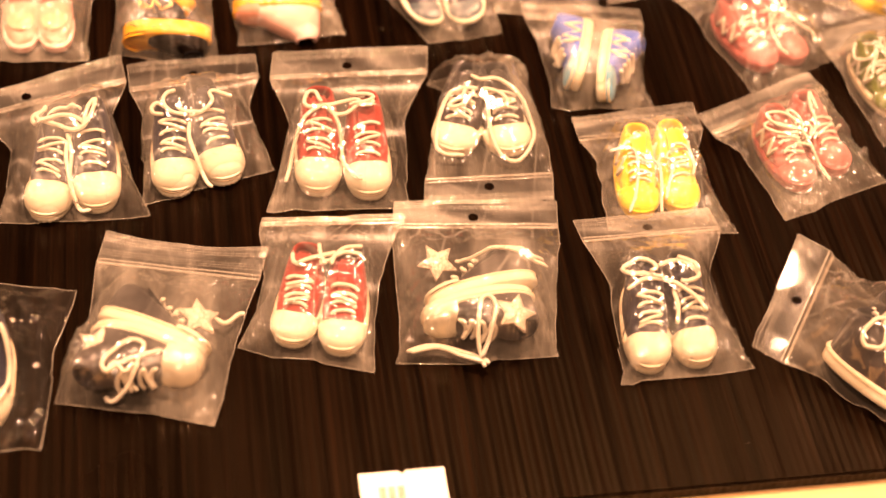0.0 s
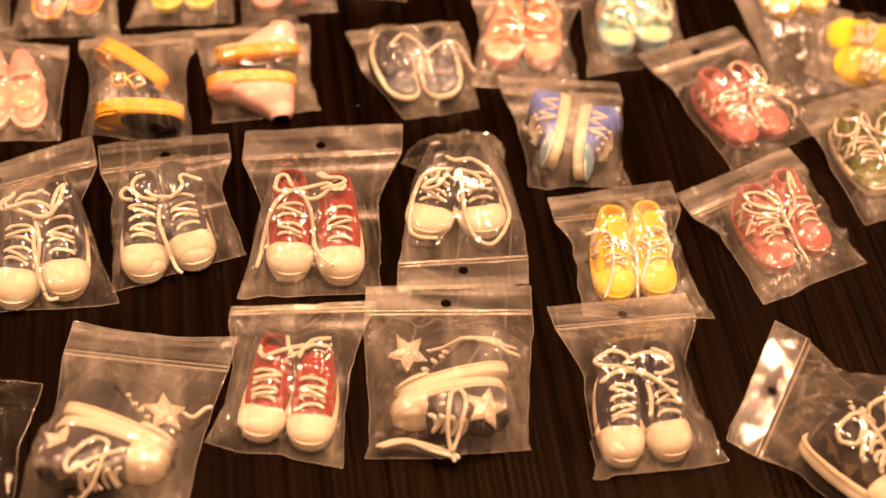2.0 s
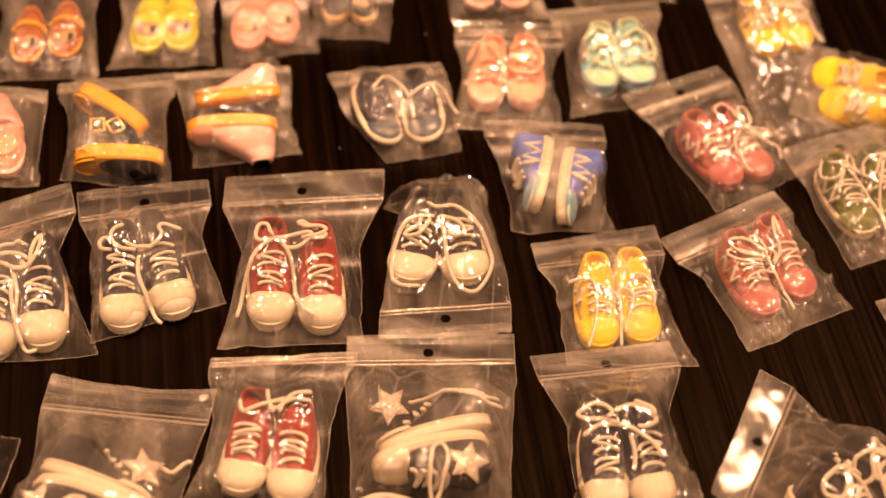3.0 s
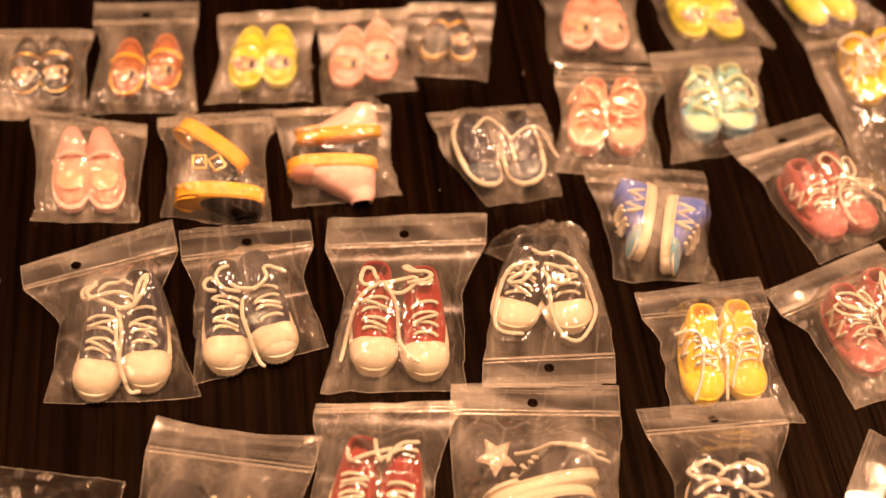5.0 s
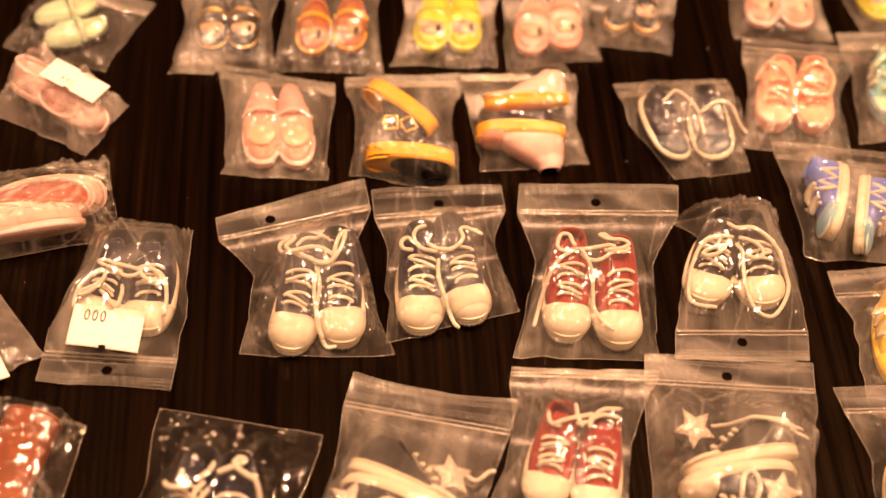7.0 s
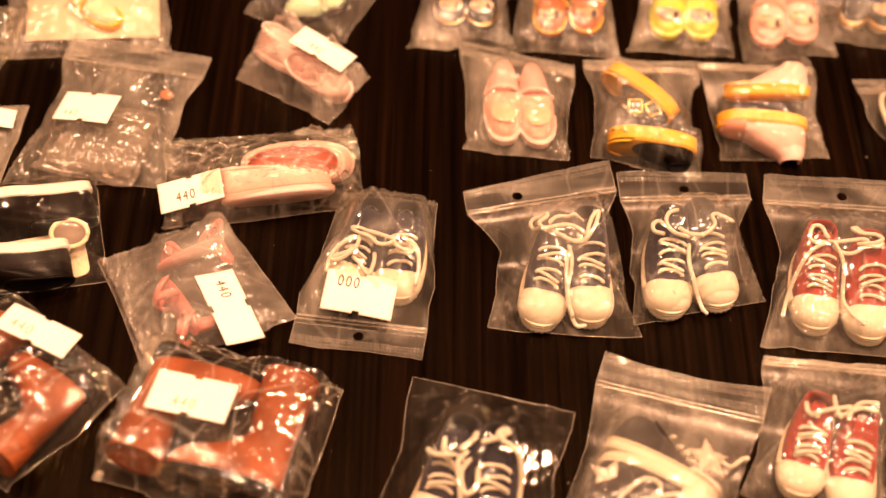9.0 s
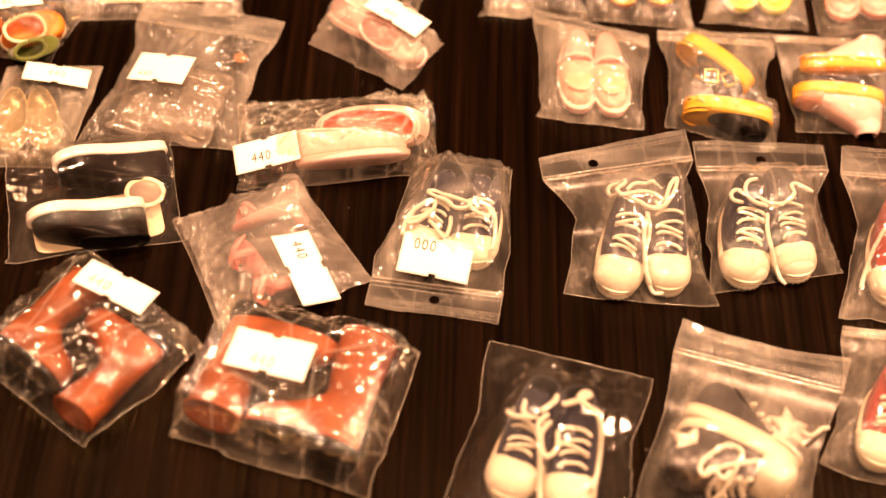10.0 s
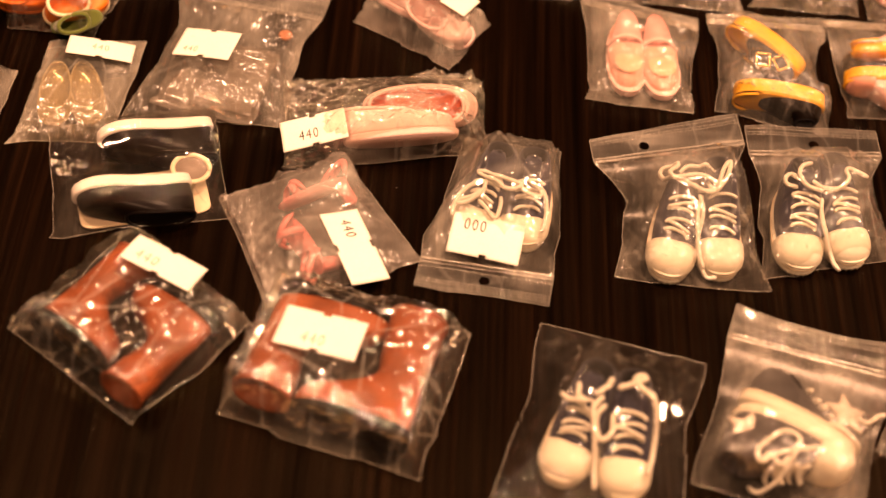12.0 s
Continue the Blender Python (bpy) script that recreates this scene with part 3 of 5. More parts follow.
def star(x, y, z, rot, size=8.0, rx=0, ry=0):
    e = thing("star_charm", "clear glittering star charm among the shoes", "charm", at(x, y, z, rx, ry, rot), "star charms")
    ringv = lambda f, zz: [Vector((f * size * (1 if i % 2 else 0.5) * math.cos(math.pi * i / 5 + 0.3), f * size * (1 if i % 2 else 0.5) * math.sin(math.pi * i / 5 + 0.3), zz)) for i in range(10)]
    part("star", loft(bmesh.new(), [ringv(0.85, -1.1), ringv(1, -0.5), ringv(1, 0.4), ringv(0.7, 1.2), ringv(0.1, 1.8)]), GLITTER, e, smooth=False)
    return e


# ---- bags and labels ----
def world_of(o):
    m = o.matrix_basis.copy()
    while o.parent:
        o = o.parent
        m = o.matrix_basis @ m
    return m


def bag(cx, cy, rot, L, wt, wb, tt=0.0, tb=0.0, lift=2.0, inside=(), label="", neck=0.82, neck_at=0.4, header=13.2, hole=0.0, hole_at=7.8, zipper=True, film=None, crinkle=1.2, puff=0.008, seed=0, name="zip_bag", rest=0.0, curl=0.0, droop=-0.05, group="zip bags", side=0.0, roll=0.0, left=None, right=None, pillow=0.0, band=0.0):
    """A flat plastic bag drawn tight over what it holds. cx, cy: its middle; rot: the way from its foot to its header."""
    NU, NV = 70, 96
    puff *= 0.4
    film = film or FILM
    e = thing(name, label, "plastic bag", at(cx, cy), group)
    q = Matrix.Rotation(radians(rot), 3, "Z")
    zv = header / L
    off = Vector((seed * 17.3, seed * 5.1, 0))

    krnd = random.Random(seed * 13 + 3)
    KV = [zv] + sorted(krnd.uniform(zv + 0.05, 0.97) for _ in range(4)) + [1.0]
    KL, KR = [[0.0] + [krnd.uniform(-1.3, 0.9) for _ in range(4)] + [krnd.uniform(0.2, 1.6)] for _ in range(2)]
    KU = [-1.0] + sorted(krnd.uniform(-0.9, 0.9) for _ in range(4)) + [1.0]
    KB, KT = [[krnd.uniform(-a, a) for _ in range(6)] for a in (1.2, 0.5)]

    def half(v):
        if v < zv:
            return wt / 2
        if v < neck_at:
            k = (v - zv) / (neck_at - zv)
            return mixed(wt / 2, wt / 2 * neck, mixed(k, ease(k), 0.4))
        return mixed(wt / 2 * neck, wb / 2, ((v - neck_at) / (1 - neck_at)) ** 0.75)

    def plan(u, v):
        kink = np.interp(v, KV, KR if u > 0 else KL) * abs(u)
        edge = right if u > 0 else left
        h = (np.interp(v, [k[0] for k in edge], [k[1] for k in edge]) if edge and v > zv else half(v)) + (kink + 0.3 * noise.noise(off + Vector((u * 0.7, v * 9, 0)))) * (v > zv)
        x = u * h + side * math.sin(math.pi * v)
        y = L / 2 - v * L + math.tan(radians(mixed(tt, tb, v))) * u * h
        if v > 0.97 or v < 0.02:
            y += np.interp(u, KU, KB if v > 0.5 else KT)
        p = q @ Vector((x, y, 0))
        return p.x, p.y

    def base(u, v):
        rise = lift * (1 - ease((v - zv) / max(0.05, neck_at + 0.12 - zv)))
        if v < zv:
            rise = lift * (1 - droop * (1 - v / zv)) + curl * (u * u - 0.3) * (1 - v / zv) + 0.5 * noise.noise(off + Vector((u * 2, v * 4, 9))) + roll * (u + 1) / 2
        return 0.25 + rest + max(0.0, rise)

    us = [-1 + 2 * i / NU for i in range(NU + 1)]
    vs = [j / NV for j in range(NV + 1)]
    P = [[plan(u, v) for u in us] for v in vs]
    B = np.array([[base(u, v) for u in us] for v in vs])
    solid = [o for c in inside for o in c.children_recursive if o.type == "MESH"]
    O = np.full(B.shape, -1.0)
    if solid:
        tree = tree_of(solid, world_of)
        for j in range(NV + 1):
            for i in range(NU + 1):
                h = top_at(tree, cx + P[j][i][0], cy + P[j][i][1])
                O[j, i] = h + 0.45 if h else -1.0
        for _ in range(5):
            wide = np.pad(O, 1, constant_values=-1.0)
            O = np.max([wide[a:a + NV + 1, b:b + NU + 1] for a in range(3) for b in range(3)], axis=0)
        for _ in range(5):
            wide = np.pad(np.maximum(O, B), 1, mode="edge")
            O = np.where(O > 0, np.mean([wide[a:a + NV + 1, b:b + NU + 1] for a in range(3) for b in range(3)], axis=0), O)
    U, Vv = np.meshgrid(us, vs)
    near = np.minimum((1 - np.abs(U)) * np.array([[half(v)] for v in vs]), np.minimum(1 - Vv, Vv if pillow else 1.0) * L)
    full = O
    if pillow:
        lumps = np.array([[noise.noise(Vector((x * 0.11, y * 0.11, 5)) + off) for x, y in r] for r in P])
        O = np.maximum(O, pillow * (0.9 + 0.35 * lumps) * np.sqrt(np.clip((near - 0.4) / 2.6, 0, 1)))
    hold = np.zeros(B.shape, bool)
    hold[:, (0, -1)] = True
    hold[-1, :] = True
    top_row = int(zv * NV)
    if zipper:
        hold[:top_row + 1, :] = True
    else:
        hold[0, :] = True
    Z = B + 0.35
    floor = B + 0.2
    for _ in range(900):
        A = Z.copy()
        A[1:-1, 1:-1] = 0.25 * (Z[:-2, 1:-1] + Z[2:, 1:-1] + Z[1:-1, :-2] + Z[1:-1, 2:]) + puff
        Z = np.where(hold, B + 0.35, np.maximum(np.maximum(A, floor), O))
    # creases: a soft waviness, and straight folds that run in from the edges
    X, Y = np.array([[p[0] for p in r] for r in P]), np.array([[p[1] for p in r] for r in P])
    K = np.clip((1 - np.abs(U)) * 6, 0, 1) * np.clip((1 - Vv) * 12, 0, 1) * np.clip((Vv - zv) / 0.05, 0, 1)
    free = np.where(O > 0, np.clip((Z - O) / 2.0, 0, 1), 1.0)
    wave = np.array([[0.8 * (1 - 2 * abs(noise.noise(Vector((x * 0.13, y * 0.13, 0)) + off))) + 0.35 * noise.noise(Vector((x * 0.4, y * 0.4, 3)) + off) for x, y in r] for r in P])
    Z = Z + crinkle * (0.25 if pillow else 0.7) * K * (0.3 + 0.7 * free) * wave
    rnd = random.Random(seed * 31 + 5)
    fixed = [(sx * 0.95, zv + 0.02, sx * 0.45, neck_at + 0.1) for sx in (-1, 1)] + [(sx * 0.8, zv + 0.02, sx * 0.3, neck_at - 0.02) for sx in (-1, 1)] if zipper else []
    fixed += [(sx * 0.95, 0.97, sx * 0.5, 0.74) for sx in (-1, 1)]
    for fold in range(int(40 * crinkle)):
        side_at, a = rnd.choice((0, 1, 0, 1, 2, 2, 3, 3, 3)), rnd.uniform(0.05, 0.95)
        u0, v0 = ((-0.97, mixed(zv, 1, a)), (0.97, mixed(zv, 1, a)), (2 * a - 1, 0.97), (2 * a - 1, zv + 0.03))[side_at]
        u1, v1 = u0 * rnd.uniform(0.1, 0.75) + rnd.uniform(-0.2, 0.2), mixed(v0, mixed(zv, 1, 0.55), rnd.uniform(0.2, 0.7))
        if fold < len(fixed):
            u0, v0, u1, v1 = fixed[fold]
        (ax, ay), (bx, by) = plan(u0, v0), plan(u1, v1)
        dx, dy = bx - ax, by - ay
        ln = math.hypot(dx, dy) + 1e-6
        along = ((X - ax) * dx + (Y - ay) * dy) / ln
        bend = rnd.uniform(-0.12, 0.12) * along * (1 - along / ln)
        away = np.abs(((X - ax) * dy - (Y - ay) * dx) / ln + bend)
        wid, tall = (rnd.uniform(3.0, 5.0), rnd.uniform(1.4, 2.4)) if fold < 6 * crinkle else (rnd.uniform(1.0, 2.0), rnd.uniform(0.6, 1.4))
        if fold < len(fixed):
            wid, tall = 1.5, 1.3
        fade = np.clip(along / 3, 0, 1) * np.clip((ln - along) / (0.4 * ln), 0, 1)
        Z = Z + crinkle * tall * K * ((0.8 if pillow else 0.35) + 0.65 * free) * fade * np.clip(1 - away / wid, 0, 1)
    Z = np.maximum(Z, np.where(hold, Z, np.maximum(floor, O)))
    for _ in range(3):
        A = Z.copy()
        A[1:-1, 1:-1] = 0.125 * (Z[:-2, 1:-1] + Z[2:, 1:-1] + Z[1:-1, :-2] + Z[1:-1, 2:]) + 0.5 * Z[1:-1, 1:-1]
        Z = np.where(hold, Z, np.maximum(A, np.maximum(floor, O - 0.4)))
    # crumples along the welded edges
    rim = np.exp(-near / 5.0) * np.clip(near / 1.2, 0, 1) * np.clip((Vv - zv) / 0.06, 0, 1)
    bits = np.array([[1 - 2.4 * abs(noise.noise(Vector((x * 0.3, y * 0.3, 8)) + off)) for x, y in r] for r in P])
    Z = Z + (1.3 + 0.9 * crinkle) * rim * np.clip(bits, 0, 1)
    # small sharp puckers towards the foot
    puck = np.array([[1 - 3.2 * abs(noise.noise(Vector((x * 0.5, y * 0.3, 4)) + off)) for x, y in r] for r in P])
    Z = Z + 2.5 * crinkle * np.exp(-(1 - Vv) * L / 8.0) * np.clip(near / 1.0, 0, 1) * np.clip(puck, 0, 1) * (Vv > zv)
    if film in (CELLO, WRAP):
        crackle = np.array([[1 - 3 * abs(noise.noise(Vector((x * 0.42, y * 0.42, 2)) + off)) for x, y in r] for r in P])
        Z = Z + (3.3 * np.exp(-near / 4.5) * np.clip(near / 1.0, 0, 1) + (0.1 if pillow else 1.2) * free) * np.clip(crackle, 0, 1)
    taut = np.where(full > 0, 1 - np.clip((Z - full) / 1.5, 0, 1), 0.0) * (0.3 if film in (CELLO, WRAP) else 1.0)
    back = q.transposed()

    def with_uv(bm):
        layer = bm.loops.layers.uv.new("film")
        for face in bm.faces:
            for lp in face.loops:
                p = back @ lp.vert.co
                lp[layer].uv = (p.x * S + seed * 0.37, p.y * S + seed * 0.11)
        return bm

    def sheet(rows, heights):
        bm = bmesh.new()
        tight = bm.verts.layers.float.new("taut") if heights is Z else None
        vt = {}
        for j in rows:
            for i in range(NU + 1):
                vt[j, i] = bm.verts.new((*P[j][i], heights[j, i]))
                if tight:
                    vt[j, i][tight] = taut[j, i]
        for j, k in zip(rows, rows[1:]):
            for i in range(NU):
                bm.faces.new((vt[k, i], vt[k, i + 1], vt[j, i + 1], vt[j, i]))
        return with_uv(bm)

    part("front_film", sheet(list(range(top_row if zipper else 0, NV + 1)), Z), film, e, closed=False)
    part("back_film", sheet(list(range(top_row if zipper else 0, NV, 4)) + [NV], B), film if film in (CELLO, WRAP, CLEAR) else BACK, e, closed=False)
    if zipper:
        # header: a finer strip with a punched hanging hole
        bm, n, m = bmesh.new(), 64, 18
        hc = Vector((hole, hole_at)) if hole is not None else None
        grid = {}
        for j in range(m + 1):
            v = zv * j / m
            for i in range(n + 1):
                u = -1 + 2 * i / n
                x, y = plan(u, v)
                grid[j, i] = bm.verts.new((x, y, base(u, v) + 0.4))
        if hc:
            near = min(grid, key=lambda k: (Vector((grid[k].co.x, grid[k].co.y)) - Vector(plan(hc.x / (wt / 2), hc.y / L))).length)
            mid = grid[near].co.copy()
        for j in range(m):
            for i in range(n):
                c = [grid[j + 1, i], grid[j + 1, i + 1], grid[j, i + 1], grid[j, i]]
                if hc and (sum((p.co for p in c), Vector()) / 4 - mid).xy.length < 1.75:
                    continue
                bm.faces.new(c)
        if hc:
            for p in bm.verts:
                d = (p.co - mid).xy
                if any(len(ed.link_faces) == 1 for ed in p.link_edges) and 0.3 < d.length < 3.4 and p.link_faces:
                    d = d.normalized() * 1.9
                    p.co.x, p.co.y = mid.x + d.x, mid.y + d.y
        for p in [p for p in bm.verts if not p.link_faces]:
            bm.verts.remove(p)
        part("header", with_uv(bm), HEADER, e, "milky header strip", closed=False)
        for k, (dv, r) in enumerate(((0.0, 0.6), (-1.7, 0.4), *((-header * f, 0.13) for f in (0.28, 0.36, 0.44, 0.7, 0.78, 0.9) if hole is None or abs(header * (1 - f) - hole_at) > 2.2))):
            v = max(0.001, (header + dv) / L)
            line = [Vector((*plan(u, v), base(u, v) + 0.5)) for u in us[::2]]
            part("zip_ridge" if k < 2 else "rib", tube(bmesh.new(), line, r, 6, 0.7), ZIP if k < 2 else EDGE, e)
        if band:
            line = [Vector((*plan(u, (header - 2.6) / L), base(u, header / L) + 0.55)) for u in us[::2]]
            part("zip_band", tube(bmesh.new(), line, band, 8, 0.3), ZIP, e, "thick milky zip strip")
    # welded sides and foot
    foot = [Vector((*P[j][0], Z[j, 0])) for j in range(0, NV + 1)] + [Vector((*P[NV][i], Z[NV, i])) for i in range(1, NU + 1)] + [Vector((*P[j][NU], Z[j, NU])) for j in range(NV - 1, -1, -1)]
    part("seam", tube(bmesh.new(), foot, 0.15, 5), EDGE, e)
    lip = [Vector((*P[0][i], B[0, i] + 0.4)) for i in range(NU + 1)]
    part("mouth_edge", tube(bmesh.new(), lip, 0.13, 5), EDGE, e)
    return e


def text_bm(words, size):
    cu = bpy.data.curves.new("digits", "FONT")
    cu.body, cu.size, cu.align_x, cu.align_y, cu.space_character = words, size, "CENTER", "CENTER", 1.25
    cu.resolution_u = 4
    ob = bpy.data.objects.new("digits", cu)
    me = bpy.data.meshes.new_from_object(ob)
    bm = bmesh.new()
    bm.from_mesh(me)
    bpy.data.objects.remove(ob)
    bpy.data.curves.remove(cu)
    bpy.data.meshes.remove(me)
    return bm


def price_label(holder, x, y, rot, words, w=25.0, h=18.0, dx=-4.0, dy=3.5, size=6.2, ink=None, under=None, squash=0.72, spin=0, notch=True):
    """A paper price label that follows the film under it. x, y: its middle on the table."""
    tree = tree_of([o for o in holder.children if o.name.startswith(under or ("front_film", "header"))], world_of)
    q = Matrix.Rotation(radians(rot), 3, "Z")
    ox, oy = holder.matrix_basis.translation.x / S, holder.matrix_basis.translation.y / S
    nu, nv = 20, 14
    hz = {}
    for j in range(nv + 1):
        for i in range(nu + 1):
            p = q @ Vector((w * (i / nu - 0.5), h * (j / nv - 0.5), 0))
            hz[i, j] = top_at(tree, x + p.x, y + p.y)
    good = [k for k in hz if hz[k] is not None]
    M = np.array([[1, i / nu - 0.5, j / nv - 0.5, (i / nu - 0.5) ** 2, (j / nv - 0.5) ** 2] for i, j in good])
    fit = np.linalg.lstsq(M, np.array([hz[k] for k in good]), rcond=None)[0]

    fit[1] = max(-0.22 * w, min(0.22 * w, fit[1]))
    fit[2] = max(-0.22 * h, min(0.22 * h, fit[2]))
    fit[3:] = np.clip(fit[3:], -3.0, 3.0)

    def height(a, b):
        return float(fit @ np.array([1, a, b, 0.4 * a * a, 0.4 * b * b]))

    raise_by = max([0.0] + [min(2.5, hz[k] - height(k[0] / nu - 0.5, k[1] / nv - 0.5)) for k in good]) + 0.15

    def placed(a, b, up):
        p = q @ Vector((w * a, h * b, 0))
        return Vector((x - ox + p.x, y - oy + p.y, height(a, b) + raise_by + up))

    bm, vt = bmesh.new(), {}
    for j in range(nv + 1):
        for i in range(nu + 1):
            vt[i, j] = bm.verts.new(placed(i / nu - 0.5, j / nv - 0.5, 0.0))
    for j in range(nv):
        for i in range(nu):
            if notch and i in (nu // 2 - 1, nu // 2) and j in (0, nv - 1):
                continue
            bm.faces.new((vt[i, j], vt[i + 1, j], vt[i + 1, j + 1], vt[i, j + 1]))
    tab = part("price_label", bm, PAPER, holder, "white paper price label", closed=False)
    tab.modifiers.new("thickness", "SOLIDIFY").thickness = 0.15 * S
    bm = text_bm(words, size)
    k = Matrix.Rotation(radians(spin), 3, "Z")
    for v in bm.verts:
        p = k @ Vector((v.co.x * squash, v.co.y, 0)) + Vector((dx, dy, 0))
        v.co = placed(p.x / w, p.y / h, 0.12)
    part("printed_number", bm, ink or INK, tab, "printed price number", smooth=False, closed=False)
    return tab


# ---- the setting ----
def slab(name, x0, x1, y0, y1, z0, z1, material, label):
    bm = box(bmesh.new(), x0, x1, y0, y1, z0, z1)
    me = bpy.data.meshes.new(name)
    bm.to_mesh(me)
    bm.free()
    me.materials.append(material)
    return tagged(new(name, me), label, name.split("_")[0], kind="structure")


slab("floor", -2.2, 2.2, -2.0, 2.4, -0.76, -0.72, BIRCH, "pale yellow wooden floor around the table")
# unseen walls and ceiling added to close the room; dark to keep reflections low
slab("ceiling", -2.2, 2.2, -2.0, 2.4, CEILING, CEILING + 0.05, CEIL_PAINT, "unseen added ceiling, plain dark brown, with round lamps")
slab("wall_north", -2.2, 2.2, 2.4, 2.5, -0.72, CEILING, PLASTER, "unseen added wall of plain dark brown plaster")
slab("wall_south", -2.2, 2.2, -2.1, -2.0, -0.72, CEILING, PLASTER, "unseen added wall of plain dark brown plaster")
slab("wall_east", 2.2, 2.3, -2.0, 2.4, -0.72, CEILING, PLASTER, "unseen added wall of plain dark brown plaster")
slab("wall_west", -2.3, -2.2, -2.0, 2.4, -0.72, CEILING, PLASTER, "unseen added wall of plain dark brown plaster")

for lx, ly, watts in LAMPS:
    lamp = thing("ceiling_lamp", "round white ceiling lamp out of view, lit warm", "lamp", pose(lx, ly, CEILING), "ceiling lamps")
    prof = [(95, 0), (95, -22), (88, -26), (84, -22), (84, -8)]
    part("housing", loft(bmesh.new(), [[Vector((r * math.cos(2 * math.pi * i / 40), r * math.sin(2 * math.pi * i / 40), z)) for i in range(40)] for r, z in prof]), LAMP_METAL, lamp)
    light = bpy.data.lights.new("bulb", "AREA")
    light.shape, light.size, light.energy, light.color = "DISK", 0.15, watts, WARM
    bulb = new("bulb", light)
    bulb.matrix_basis = pose(lx, ly, CEILING - 0.028)

TABLE_TURN = 7.8
table = thing("table", "pale birch table under a dark board", "table", pose(0.0, 0.31, 0.0, 0, 0, TABLE_TURN))
part("tabletop", box(bmesh.new(), -860, 860, -660, 560, -34, -6, 2.0), BIRCH, table, smooth=False)
board = thing("dark_board", "dark stained veneer board with a satin face, on the table", "board", pose(0.0, 0.31, 0.0, 0, 0, TABLE_TURN))
part("panel", box(bmesh.new(), -800, 800, -488, 500, -5.8, 0, 0.8), WOOD, board, smooth=False)
for sx in (-1, 1):
    for sy in (-1, 1):
        part("leg", box(bmesh.new(), sx * 790 - 25, sx * 790 + 25, sy * 500 - 75, sy * 500 - 25, -720, -34, 2), BIRCH, table, smooth=False)

# ---- front row of bags ----
CANVAS = "white-capped canvas sneaker with white laces, in a clear bag"
s1 = sneaker(-140, -150, -13, NAVY, label="navy " + CANVAS, seed=1, bow=False, r=0.64)
s2 = sneaker(-120, -152, 4, NAVY, label="navy " + CANVAS, seed=2, bow=False, r=0.64)
tied((s1, s2), (((-135.5, -132.8), (-138.5, -131.2), (-138.6, -126.5)),
    ((-133.3, -131.2), (-129.7, -126.8), (-128.8, -123.9)),
    ((-127.0, -129.3), (-121.9, -126.6), (-118.7, -124.4), (-120.5, -123.6), (-122.0, -126.3), (-115.3, -130.3)),
    ((-130.8, -131.0), (-133.4, -135.5), (-131.1, -143.4), (-128.7, -154.8)),
    ((-126.9, -134.0), (-126.5, -140.0), (-129.6, -143.1), (-132.0, -136.7), (-129.6, -131.5)),
    ((-116.2, -126.2), (-113.2, -132.5), (-112.7, -141.8), (-113.9, -149.2)),
    ((-143.6, -131.5), (-141.6, -133.4), (-135.4, -133.6))), 0.9)
bag(-128, -128, -4, 68, 56, 58, -1, 8, 3, (s1, s2), "clear unsealed bag over navy sneakers, glossy folds", neck=0.92, zipper=False, film=CLEAR, crinkle=1.5, seed=1, name="plastic_bag", header=8)

s1 = sneaker(-69, -123, 70, BLACK, label="black canvas sneaker on its side with a cream sole", seed=3, ry=-82, z=9.5, by_toe=False, bow=False)
s2 = sneaker(-69.5, -121.2, 67, BLACK, label="black canvas sneaker on its side with a cream sole", seed=4, H=15, ry=80, z=9.5, by_toe=False, bow=False)
st1 = star(-85.5, -129, 16, 20, 7.2, 8, -10)
st2 = star(-53.7, -113.5, 13, 50, 7.8, 15, 15)
tied((s1, s2), (((-63.6, -132.3), (-70.1, -134.7), (-76.5, -137.6), (-80.7, -141.2), (-81.9, -137.8), (-78.7, -133.3), (-74.1, -129.1), (-69.7, -130.3), (-70.1, -134.7), (-73.5, -141.8), (-79.1, -144.6), (-81.8, -142.1)),
    ((-80.3, -141.2), (-78.2, -137.6), (-74.5, -141.0), (-72.3, -137.4)),
    ((-49.0, -108.0), (-45.3, -110.0), (-41.3, -106.1), (-39.2, -105.5))))
bag(-67, -110, -9, 70, 57, 52, 4, 1, 6, (s1, s2, st1, st2), "milky zip bag with black sneakers and star charms", neck=0.93, hole=None, film=FILM_SOFT, seed=2, curl=3, droop=0.0)

s1 = sneaker(-23, -114, -9, RED, label="red " + CANVAS, lining=RED_LINING, seed=5, bow=False, r=0.7, L=36, H=19, W=16.4)
s2 = sneaker(-6, -117, -3, RED, label="red " + CANVAS, lining=RED_LINING, seed=6, bow=False, r=0.7, L=36, H=19, W=16.4)
tied((s1, s2), (((-21.4, -94.8), (-16.4, -92.2), (-10.4, -90.0), (-8.9, -89.5), (-10.3, -92.4), (-14.3, -93.3)),
    ((-23.6, -89.7), (-22.9, -93.7), (-19.3, -95.1)),
    ((-14.7, -86.3), (-13.9, -90.9), (-12.2, -94.8)),
    ((-10.2, -95.6), (-8.8, -91.5), (-5.5, -87.8), (0.1, -86.7)),
    ((-9.3, -92.3), (-5.4, -90.2), (-0.2, -90.8))))
bag(-14, -92, -7, 58, 50, 46, 12, -2, 9, (s1, s2), "clear zip bag drawn tight over red sneakers", neck=0.80, hole=None, header=3.5, seed=3)

